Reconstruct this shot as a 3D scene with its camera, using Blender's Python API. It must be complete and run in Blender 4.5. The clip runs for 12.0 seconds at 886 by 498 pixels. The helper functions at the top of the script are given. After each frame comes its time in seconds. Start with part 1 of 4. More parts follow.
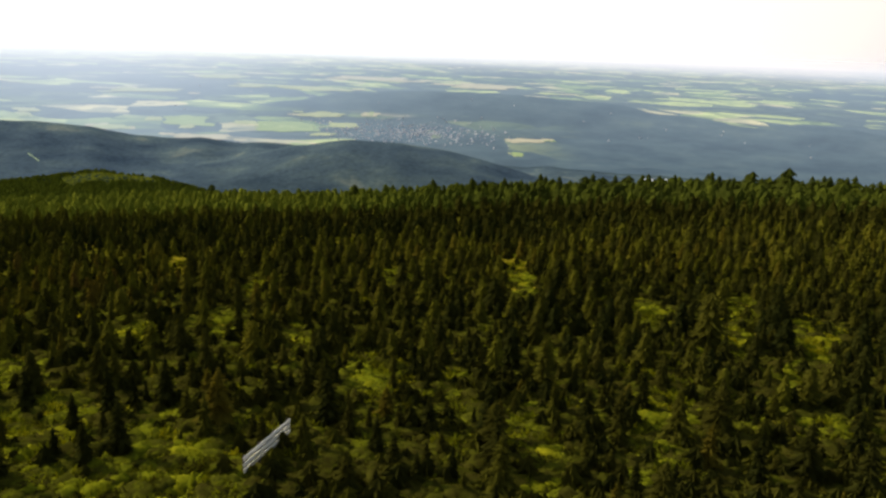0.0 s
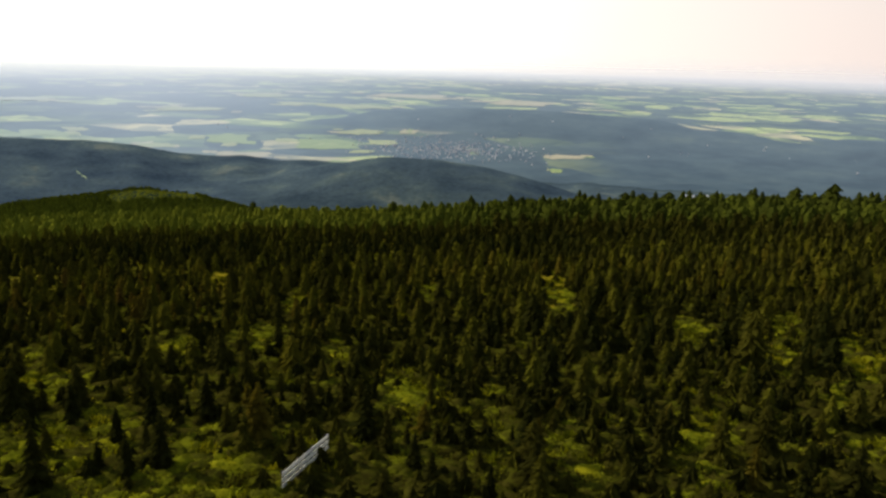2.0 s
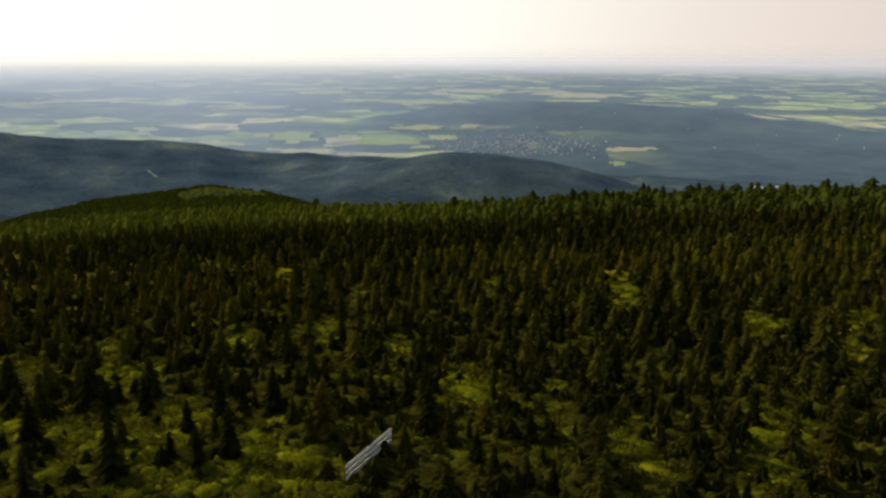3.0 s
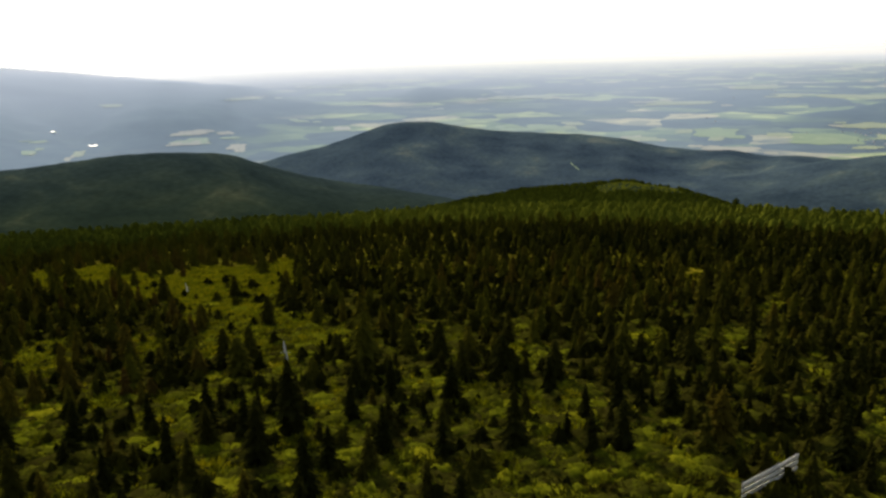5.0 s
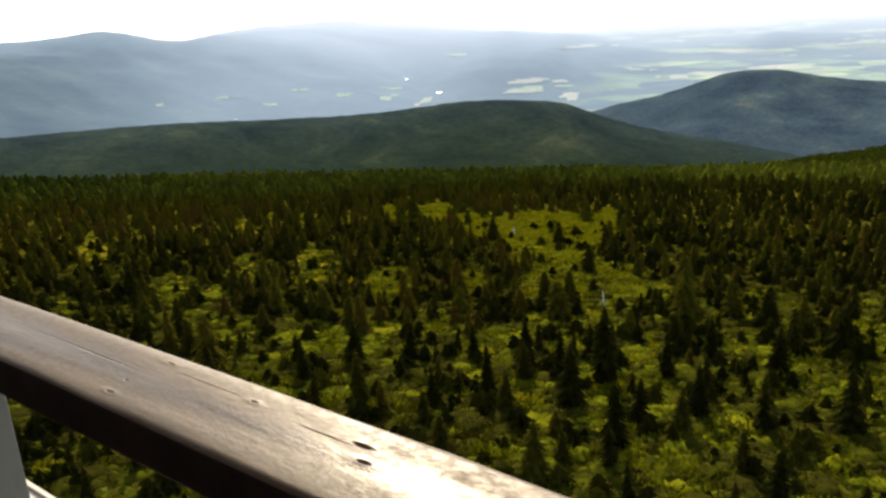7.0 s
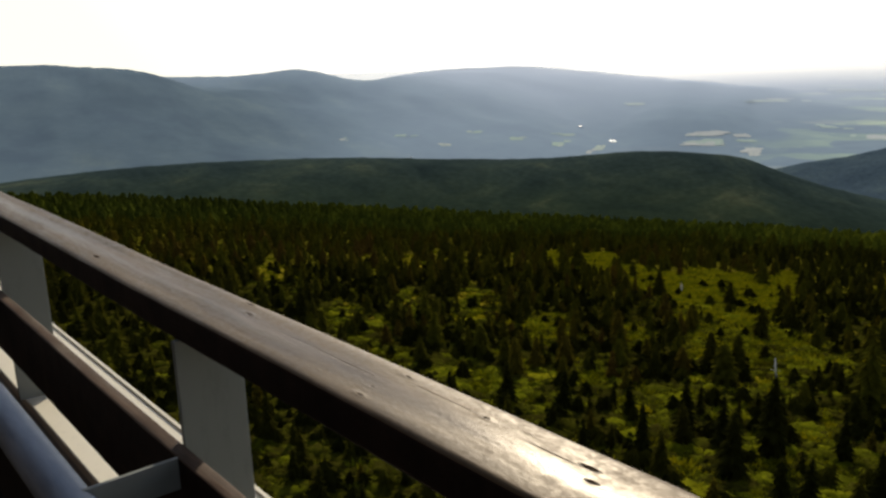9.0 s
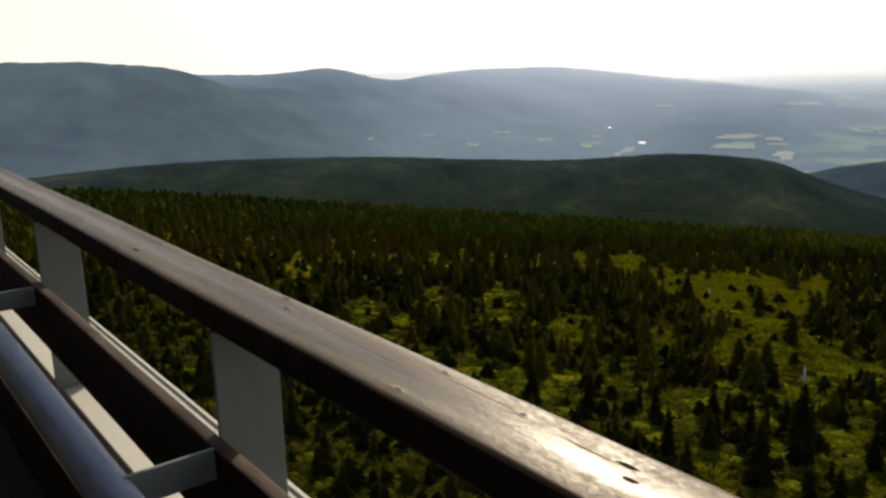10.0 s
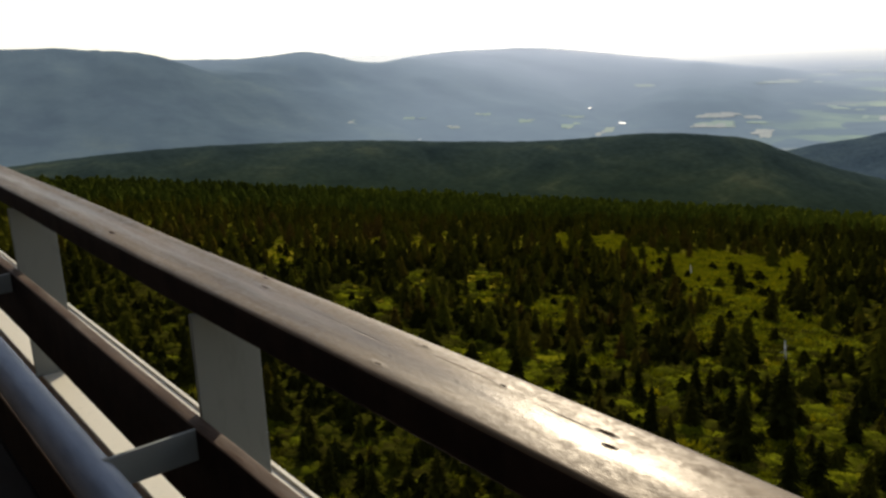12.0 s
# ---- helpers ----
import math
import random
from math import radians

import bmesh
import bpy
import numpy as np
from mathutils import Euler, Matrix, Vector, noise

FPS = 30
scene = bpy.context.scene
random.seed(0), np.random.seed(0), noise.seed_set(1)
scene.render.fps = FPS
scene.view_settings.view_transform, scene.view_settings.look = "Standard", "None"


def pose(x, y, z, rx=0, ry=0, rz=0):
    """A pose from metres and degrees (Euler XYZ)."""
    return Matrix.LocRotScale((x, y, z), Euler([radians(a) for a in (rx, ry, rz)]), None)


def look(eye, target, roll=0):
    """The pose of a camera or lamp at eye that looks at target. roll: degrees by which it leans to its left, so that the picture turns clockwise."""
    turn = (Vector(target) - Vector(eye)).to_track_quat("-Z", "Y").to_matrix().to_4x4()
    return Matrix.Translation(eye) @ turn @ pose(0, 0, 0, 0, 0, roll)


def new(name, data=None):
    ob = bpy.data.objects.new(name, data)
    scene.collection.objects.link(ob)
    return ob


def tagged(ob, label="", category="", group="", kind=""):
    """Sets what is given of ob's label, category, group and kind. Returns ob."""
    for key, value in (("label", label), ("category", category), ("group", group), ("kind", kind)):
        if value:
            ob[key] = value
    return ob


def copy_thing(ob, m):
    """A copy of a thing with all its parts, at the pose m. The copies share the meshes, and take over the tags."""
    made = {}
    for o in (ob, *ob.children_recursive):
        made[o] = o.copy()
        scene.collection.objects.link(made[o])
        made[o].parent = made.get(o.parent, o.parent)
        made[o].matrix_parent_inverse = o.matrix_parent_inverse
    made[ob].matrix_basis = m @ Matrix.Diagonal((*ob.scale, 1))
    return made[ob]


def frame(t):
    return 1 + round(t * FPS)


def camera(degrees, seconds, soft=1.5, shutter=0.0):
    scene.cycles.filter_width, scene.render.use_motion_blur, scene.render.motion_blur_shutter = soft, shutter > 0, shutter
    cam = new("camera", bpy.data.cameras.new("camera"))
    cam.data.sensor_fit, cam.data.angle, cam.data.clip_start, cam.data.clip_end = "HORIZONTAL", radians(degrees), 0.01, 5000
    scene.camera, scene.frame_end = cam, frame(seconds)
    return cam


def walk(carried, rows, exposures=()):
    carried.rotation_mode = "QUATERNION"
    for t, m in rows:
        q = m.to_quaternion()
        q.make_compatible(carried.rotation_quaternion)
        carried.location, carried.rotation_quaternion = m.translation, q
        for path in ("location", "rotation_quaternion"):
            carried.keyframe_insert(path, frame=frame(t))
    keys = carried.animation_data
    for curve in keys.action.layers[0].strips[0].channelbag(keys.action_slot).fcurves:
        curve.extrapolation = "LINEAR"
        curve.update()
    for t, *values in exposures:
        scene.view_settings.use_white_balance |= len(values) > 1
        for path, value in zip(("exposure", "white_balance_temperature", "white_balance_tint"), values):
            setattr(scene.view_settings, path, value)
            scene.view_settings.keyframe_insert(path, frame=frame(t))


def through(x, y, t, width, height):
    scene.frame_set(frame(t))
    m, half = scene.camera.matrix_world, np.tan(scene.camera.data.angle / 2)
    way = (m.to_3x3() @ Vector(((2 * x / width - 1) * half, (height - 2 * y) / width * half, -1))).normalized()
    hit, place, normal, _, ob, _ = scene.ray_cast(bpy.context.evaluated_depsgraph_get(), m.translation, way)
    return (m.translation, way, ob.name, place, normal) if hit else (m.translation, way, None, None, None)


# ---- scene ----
cam = camera(58.21, 12.0, soft=2.7)
# the clip's own exposure drifts as it turns
EXPOSURES = [(0, 0.4), (1, 0.36), (2, 0.1), (2.5, -0.25), (4.5, -0.25), (5.5, 0.2), (6.5, 0.45), (7.0, 0.6), (7.5, 0.45), (9.5, -0.35), (10.5, -0.27), (11, 0.1), (11.5, -0.1), (12, -0.2)]
walk(cam, [
    (0, pose(0.090, 0.290, 20.019, 75.31, -2.77, -22.31)),
    (0.5, pose(0.090, 0.290, 20.019, 75.52, -2.05, -22.64)),
    (1, pose(0.090, 0.290, 20.020, 74.74, -1.93, -21.52)),
    (1.5, pose(0.091, 0.290, 20.020, 75.95, -2.05, -20.48)),
    (2, pose(0.089, 0.290, 20.019, 76.38, -2.19, -19.62)),
    (2.5, pose(0.091, 0.290, 20.020, 76.20, -1.18, -18.22)),
    (2.7, pose(0.090, 0.290, 20.019, 76.07, -1.03, -17.66)),
    (4.3, pose(0.091, 0.290, 20.019, 75.75, 0.98, 4.23)),
    (4.5, pose(0.090, 0.290, 20.020, 75.99, 1.22, 6.78)),
    (5, pose(0.090, 0.291, 20.020, 75.70, 1.29, 13.91)),
    (5.5, pose(0.090, 0.290, 20.019, 75.15, 1.44, 22.36)),
    (6, pose(0.050, 0.249, 19.996, 74.98, 2.05, 27.11)),
    (6.5, pose(0.033, 0.216, 19.990, 74.79, 3.58, 32.54)),
    (7, pose(0.000, 0.153, 19.985, 73.04, 3.28, 37.15)),
    (7.5, pose(-0.017, 0.099, 19.998, 73.85, 3.01, 42.55)),
    (7.7, pose(-0.013, 0.089, 19.998, 74.21, 2.73, 43.98)),
    (9.3, pose(0.006, 0.002, 20.016, 76.84, 1.45, 50.11)),
    (9.5, pose(0.005, -0.001, 20.016, 76.77, 1.24, 50.34)),
    (10, pose(0.002, -0.009, 20.013, 76.74, 1.27, 51.62)),
    (10.5, pose(0.003, -0.010, 20.001, 75.44, 2.73, 53.43)),
    (11, pose(-0.000, -0.001, 19.998, 74.49, 1.61, 51.64)),
    (11.5, pose(0.005, 0.011, 20.001, 75.06, 1.96, 49.79)),
    (12, pose(0.005, -0.003, 19.998, 75.47, 1.92, 50.18)),
], exposures=EXPOSURES)

# ---- light ----
SUN_AZ, SUN_EL = 38.0, 28.0          # degrees left of +y, degrees up
world = bpy.data.worlds.new("sky")
scene.world = world
world.use_nodes = True
wn = world.node_tree.nodes
sky = wn.new("ShaderNodeTexSky")
sky.sky_type = "NISHITA"
sky.sun_disc = False
sky.sun_elevation, sky.sun_rotation = radians(SUN_EL), radians(-SUN_AZ)
sky.altitude, sky.air_density, sky.dust_density, sky.ozone_density = 1000, 1.0, 2.0, 1.0
# a thin bright veil of summer haze lies over the whole sky
veil = wn.new("ShaderNodeMix")
veil.data_type = "RGBA"
way = wn.new("ShaderNodeTexCoord")
# the haze is brightest towards the sun, rosy and dimmer away from it
SUN_AIM = (-math.sin(radians(SUN_AZ)) * math.cos(radians(SUN_EL)), math.cos(radians(SUN_AZ)) * math.cos(radians(SUN_EL)), math.sin(radians(SUN_EL)))
near_sun = wn.new("ShaderNodeVectorMath")
near_sun.operation = "DOT_PRODUCT"
near_sun.inputs[1].default_value = SUN_AIM
glow = wn.new("ShaderNodeValToRGB")
while len(glow.color_ramp.elements) < 6:
    glow.color_ramp.elements.new(0.5)
for el, (at, c) in zip(glow.color_ramp.elements, ((0.0, (0.42, 0.39, 0.38)), (0.06, (0.53, 0.455, 0.42)), (0.32, (0.64, 0.575, 0.52)), (0.52, (0.76, 0.73, 0.66)), (0.75, (0.85, 0.82, 0.70)), (0.92, (1.0, 0.97, 0.94)))):
    el.position, el.color = at, (*c, 1)
lift = wn.new("ShaderNodeVectorMath")
lift.operation = "SCALE"
lift.inputs["Scale"].default_value = 14.0
world.node_tree.links.new(way.outputs["Generated"], near_sun.inputs[0])
world.node_tree.links.new(near_sun.outputs["Value"], glow.inputs[0])
world.node_tree.links.new(glow.outputs[0], lift.inputs[0])
world.node_tree.links.new(lift.outputs[0], veil.inputs[7])
split = wn.new("ShaderNodeSeparateXYZ")
world.node_tree.links.new(way.outputs["Generated"], split.inputs[0])
# denser low down, thinner overhead
thick = wn.new("ShaderNodeValToRGB")
thick.color_ramp.interpolation = "EASE"
thick.color_ramp.elements[0].color = (1, 1, 1, 1)
thick.color_ramp.elements[0].position = 0.0
thick.color_ramp.elements[1].color = (0.12, 0.12, 0.12, 1)
thick.color_ramp.elements[1].position = 0.42
world.node_tree.links.new(split.outputs["Z"], thick.inputs[0])
world.node_tree.links.new(thick.outputs[0], veil.inputs[0])
world.node_tree.links.new(sky.outputs[0], veil.inputs[6])
world.node_tree.links.new(veil.outputs[2], wn["Background"].inputs["Color"])
wn["Background"].inputs["Strength"].default_value = 0.12

sun_data = bpy.data.lights.new("sun", "SUN")
sun_data.energy, sun_data.angle, sun_data.color = 4.2, radians(0.6), (1.0, 0.90, 0.72)
sun = new("sun", sun_data)
sun_way = Vector((-math.sin(radians(SUN_AZ)) * math.cos(radians(SUN_EL)),
                  math.cos(radians(SUN_AZ)) * math.cos(radians(SUN_EL)), math.sin(radians(SUN_EL))))
sun.matrix_world = look(sun_way * 300, (0, 0, 0))

EYE = 20.0                            # eye over the ground at the tower's foot


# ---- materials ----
HAZE_TINT = (0.54, 0.69, 0.85)              # colour of the haze painted into the far land
HAZE_PALE = (0.70, 0.79, 0.92)              # and of its palest end

def material(name):
    m = bpy.data.materials.new(name)
    m.use_nodes = True
    t = m.node_tree
    return m, t, t.nodes["Principled BSDF"]


def node(t, kind, **inputs):
    n = t.nodes.new(kind)
    for k, v in inputs.items():
        n.inputs[k.replace("_", " ")].default_value = v
    return n


def ramp(t, fac, stops, linear=True):
    n = t.nodes.new("ShaderNodeValToRGB")
    if not linear:
        n.color_ramp.interpolation = "CONSTANT"
    e = n.color_ramp.elements
    while len(e) < len(stops):
        e.new(0.5)
    for el, (p, c) in zip(e, stops):
        el.position, el.color = p, (*c, 1)
    t.links.new(fac, n.inputs[0])
    return n.outputs[0]


def blend(t, kind, fac, a, b):
    n = t.nodes.new("ShaderNodeMix")
    n.data_type, n.blend_type = "RGBA", kind
    for sock, v in ((n.inputs[0], fac), (n.inputs[6], a), (n.inputs[7], b)):
        if isinstance(v, bpy.types.NodeSocket):
            t.links.new(v, sock)
        else:
            sock.default_value = v if isinstance(v, float) else (*v, 1)
    return n.outputs[2]


def noise_of(t, vec, scale, detail=4.0, rough=0.6, distort=0.0):
    n = node(t, "ShaderNodeTexNoise", Scale=scale, Detail=detail, Roughness=rough, Distortion=distort)
    if vec is not None:
        t.links.new(vec, n.inputs["Vector"])
    return n.outputs["Fac"]


def bump(t, bsdf, height, strength, distance):
    n = node(t, "ShaderNodeBump", Strength=strength, Distance=distance)
    t.links.new(height, n.inputs["Height"])
    t.links.new(n.outputs[0], bsdf.inputs["Normal"])


def coords(t, kind="Object", scale=None):
    c = t.nodes.new("ShaderNodeTexCoord").outputs[kind]
    if scale is None:
        return c
    mp = t.nodes.new("ShaderNodeMapping")
    mp.inputs["Scale"].default_value = scale
    t.links.new(c, mp.inputs["Vector"])
    return mp.outputs[0]


def attribute(t, name):
    n = t.nodes.new("ShaderNodeAttribute")
    n.attribute_name = name
    return n.outputs["Fac"]


def upright(t, bsdf, share):
    """Treetops and crops take the light standing up, whatever the slope beneath them."""
    up = node(t, "ShaderNodeCombineXYZ", Z=1.0)
    geo = t.nodes.new("ShaderNodeNewGeometry")
    mx = t.nodes.new("ShaderNodeMix")
    mx.data_type = "VECTOR"
    mx.inputs[0].default_value = share
    t.links.new(geo.outputs["Normal"], mx.inputs[4])
    t.links.new(up.outputs[0], mx.inputs[5])
    nz = t.nodes.new("ShaderNodeVectorMath")
    nz.operation = "NORMALIZE"
    t.links.new(mx.outputs[1], nz.inputs[0])
    t.links.new(nz.outputs[0], bsdf.inputs["Normal"])


def haze_colour(t):
    return ramp(t, attribute(t, "painted_haze"), [(0.35, HAZE_TINT), (0.86, HAZE_PALE), (1.0, (1.0, 1.0, 1.0))])


def foliage(name, stops, through, rough=0.7):
    """Needles or leaves: colour by plant, lighter and darker sprays, some light coming through."""
    m, t, b = material(name)
    col = ramp(t, attribute(t, "tone"), stops)
    v = noise_of(t, coords(t), 2.3, 3.0)
    col = blend(t, "MULTIPLY", 0.7, col, ramp(t, v, [(0.3, (0.45, 0.45, 0.42)), (0.7, (1.35, 1.35, 1.2))]))
    t.links.new(col, b.inputs["Base Color"])
    b.inputs["Roughness"].default_value = rough
    b.inputs["Specular IOR Level"].default_value = 0.0
    tr = t.nodes.new("ShaderNodeBsdfTranslucent")
    t.links.new(blend(t, "MULTIPLY", 1.0, col, (1.5, 1.4, 0.5)), tr.inputs[0])
    mx = node(t, "ShaderNodeMixShader", Fac=through)
    t.links.new(b.outputs[0], mx.inputs[1])
    t.links.new(tr.outputs[0], mx.inputs[2])
    t.links.new(mx.outputs[0], t.nodes["Material Output"].inputs[0])
    return m


def needles_material():
    return foliage("spruce_needles", [(0.0, (0.020, 0.023, 0.005)), (0.35, (0.048, 0.045, 0.007)), (0.6, (0.098, 0.095, 0.009)),
                                      (0.82, (0.098, 0.076, 0.009)), (1.0, (0.095, 0.062, 0.012))], 0.33, 1.0)


def wood_dark():
    """Brown stained wood: grain along x, worn grey patches."""
    m, t, b = material("stained_wood")
    g = noise_of(t, coords(t, "Object", (1.6, 34, 34)), 2.2, 6.0, 0.65, 0.6)
    w = noise_of(t, coords(t, "Object", (2.2, 9, 9)), 1.7, 5.0, 0.6)
    col = ramp(t, g, [(0.3, (0.040, 0.022, 0.013)), (0.55, (0.085, 0.050, 0.032)), (0.75, (0.15, 0.10, 0.068))])
    col = blend(t, "MIX", ramp(t, w, [(0.48, (0, 0, 0)), (0.68, (0.75, 0.75, 0.75))]), col, (0.14, 0.105, 0.078))
    t.links.new(col, b.inputs["Base Color"])
    t.links.new(ramp(t, g, [(0.3, (0.55, 0.55, 0.55)), (0.7, (0.75, 0.75, 0.75))]), b.inputs["Roughness"])
    b.inputs["Specular IOR Level"].default_value = 0.15
    bump(t, b, g, 0.35, 0.004)
    return m


def knotted_wood():
    """The top board: weathered, worn half glossy, with streaks of grain, open knots and a split along it."""
    m, t, b = material("worn_handrail_wood")
    o = coords(t)
    g = noise_of(t, coords(t, "Object", (1.1, 16, 16)), 2.2, 7.0, 0.66, 0.7)
    streak = noise_of(t, coords(t, "Object", (0.9, 13, 1)), 2.0, 3.0, 0.5, 0.4)
    w = noise_of(t, coords(t, "Object", (5.0, 13, 13)), 1.9, 6.0, 0.65)
    pits = noise_of(t, coords(t, "Object", (40, 75, 60)), 2.0, 4.0, 0.7)
    col = ramp(t, g, [(0.28, (0.042, 0.026, 0.013)), (0.5, (0.090, 0.058, 0.030)), (0.72, (0.145, 0.096, 0.050))])
    col = blend(t, "MIX", ramp(t, w, [(0.42, (0, 0, 0)), (0.62, (0.65, 0.65, 0.65))]), col, (0.115, 0.080, 0.050))
    col = blend(t, "MULTIPLY", 0.75, col, ramp(t, streak, [(0.40, (0.5, 0.44, 0.38)), (0.5, (1.0, 1.0, 1.0)), (0.65, (1.2, 1.15, 1.05))]))
    mask = ramp(t, noise_of(t, coords(t, "Object", (0.7, 55, 20)), 1.6, 3.0, 0.5, 0.2), [(0.70, (0, 0, 0)), (0.74, (0.8, 0.8, 0.8))])
    swell_up = None
    for kx, ky, rx, ry in ((-0.530, 0.073, 0.020, 0.0055), (-0.508, 0.050, 0.013, 0.0050), (-0.585, 0.068, 0.050, 0.0014), (-0.708, 0.077, 0.008, 0.0030),
                           (-0.892, 0.090, 0.010, 0.0030), (-0.89, 0.000, 0.010, 0.0030), (-0.902, 0.030, 0.004, 0.0022), (-0.80, 0.078, 0.090, 0.0012),
                           (-1.42, 0.098, 0.022, 0.004), (-1.36, 0.066, 0.02, 0.004), (-2.1, 0.012, 0.03, 0.006)):
        mp = t.nodes.new("ShaderNodeMapping")
        mp.inputs["Location"].default_value = (-kx / rx, -ky / ry, 0)
        mp.inputs["Scale"].default_value = (1 / rx, 1 / ry, 0)
        t.links.new(o, mp.inputs["Vector"])
        ln = t.nodes.new("ShaderNodeVectorMath")
        ln.operation = "LENGTH"
        t.links.new(mp.outputs[0], ln.inputs[0])
        mask = blend(t, "LIGHTEN", 1.0, mask, ramp(t, ln.outputs["Value"], [(0.55, (1, 1, 1)), (0.95, (0, 0, 0))]))
        if rx < 0.03 and ry > 0.0025:
            half = t.nodes.new("ShaderNodeMath")
            half.operation = "MULTIPLY"
            half.inputs[1].default_value = 0.33
            t.links.new(ln.outputs["Value"], half.inputs[0])
            lip = ramp(t, half.outputs[0], [(0.30, (1, 1, 1)), (0.85, (0, 0, 0))])
            swell_up = lip if swell_up is None else blend(t, "LIGHTEN", 1.0, swell_up, lip)
    col = blend(t, "MIX", mask, col, (0.03, 0.018, 0.011))
    t.links.new(col, b.inputs["Base Color"])
    shine = blend(t, "MIX", 0.5, ramp(t, w, [(0.34, (0.36, 0.36, 0.36)), (0.66, (0.62, 0.62, 0.62))]), ramp(t, pits, [(0.35, (0.72, 0.72, 0.72)), (0.6, (0.36, 0.36, 0.36))]))
    # a smoother mid lane, placed for the sun's highlight, fraying into the grain
    lane = t.nodes.new("ShaderNodeSeparateXYZ")
    t.links.new(o, lane.inputs[0])
    off = node(t, "ShaderNodeMath")
    off.operation = "SUBTRACT"
    off.inputs[1].default_value = 0.047
    t.links.new(lane.outputs["Y"], off.inputs[0])
    fray = node(t, "ShaderNodeMath")
    fray.operation = "MULTIPLY_ADD"
    fray.inputs[1].default_value, fray.inputs[2].default_value = 0.075, -0.0375
    t.links.new(noise_of(t, coords(t, "Object", (1.6, 20, 1)), 2.0, 5.0, 0.65), fray.inputs[0])
    both = node(t, "ShaderNodeMath")
    t.links.new(off.outputs[0], both.inputs[0])
    t.links.new(fray.outputs[0], both.inputs[1])
    flat = node(t, "ShaderNodeMath")
    flat.operation = "ABSOLUTE"
    t.links.new(both.outputs[0], flat.inputs[0])
    shine = blend(t, "MIX", ramp(t, flat.outputs[0], [(0.002, (0.85, 0.85, 0.85)), (0.032, (0, 0, 0))]), shine, (0.27, 0.27, 0.27))
    t.links.new(shine, b.inputs["Roughness"])
    b.inputs["Specular Tint"].default_value = (1.0, 0.76, 0.47, 1)
    t.links.new(blend(t, "MIX", mask, (0.34, 0.34, 0.34), (0.0, 0.0, 0.0)), b.inputs["Specular IOR Level"])
    hgt = blend(t, "MIX", 0.35, blend(t, "MIX", 0.5, g, w), pits)
    hgt = blend(t, "ADD", 0.35, hgt, swell_up)
    bump(t, b, blend(t, "SUBTRACT", 0.8, hgt, mask), 0.38, 0.004)
    return m


def painted_steel(name, colour, rough):
    m, t, b = material(name)
    v = noise_of(t, coords(t), 6.0, 5.0)
    d = noise_of(t, coords(t, "Object", (9, 9, 2)), 3.0, 6.0, 0.7)
    col = blend(t, "MIX", ramp(t, d, [(0.55, (0, 0, 0)), (0.8, (0.5, 0.5, 0.5))]), colour, tuple(c * 0.55 for c in colour))
    t.links.new(col, b.inputs["Base Color"])
    b.inputs["Roughness"].default_value = rough
    bump(t, b, v, 0.08, 0.002)
    return m


def tube_steel():
    m, t, b = material("galvanised_tube")
    v = noise_of(t, coords(t, "Object", (3, 20, 20)), 3.0, 5.0)
    t.links.new(ramp(t, v, [(0.3, (0.19, 0.22, 0.27)), (0.7, (0.31, 0.35, 0.41))]), b.inputs["Base Color"])
    b.inputs["Metallic"].default_value = 0.55
    t.links.new(ramp(t, v, [(0.3, (0.5, 0.5, 0.5)), (0.7, (0.65, 0.65, 0.65))]), b.inputs["Roughness"])
    return m


def plain_material(name, a, c, rough=0.85, scale=4.0):
    m, t, b = material(name)
    v = noise_of(t, coords(t), scale, 6.0, 0.65)
    t.links.new(ramp(t, v, [(0.3, a), (0.7, c)]), b.inputs["Base Color"])
    b.inputs["Roughness"].default_value = rough
    bump(t, b, v, 0.3, 0.01)
    return m


def heath_material():
    """Mountain grass, bilberry and moss between the trees; yellower where it lies open."""
    m, t, b = material("heath")
    o = coords(t)
    big = noise_of(t, o, 0.09, 5.0, 0.6)
    mid = noise_of(t, o, 0.55, 5.0, 0.65)
    fine = noise_of(t, o, 4.0, 4.0, 0.7)
    col = ramp(t, mid, [(0.30, (0.034, 0.032, 0.004)), (0.48, (0.080, 0.074, 0.006)), (0.66, (0.158, 0.145, 0.010))])
    col = blend(t, "MIX", ramp(t, big, [(0.5, (0, 0, 0)), (0.75, (0.7, 0.7, 0.7))]), col, (0.12, 0.080, 0.012))
    lawn = ramp(t, mid, [(0.32, (0.12, 0.105, 0.008)), (0.52, (0.27, 0.220, 0.012)), (0.7, (0.34, 0.26, 0.02))])
    col = blend(t, "MIX", ramp(t, attribute(t, "grassy"), [(0.35, (0, 0, 0)), (0.8, (1, 1, 1))]), col, lawn)
    col = blend(t, "MULTIPLY", 0.6, col, ramp(t, fine, [(0.3, (0.5, 0.5, 0.5)), (0.7, (1.3, 1.3, 1.3))]))
    t.links.new(col, b.inputs["Base Color"])
    b.inputs["Roughness"].default_value = 0.95
    b.inputs["Specular IOR Level"].default_value = 0.0
    bump(t, b, blend(t, "MIX", 0.4, mid, fine), 0.9, 0.5)
    return m


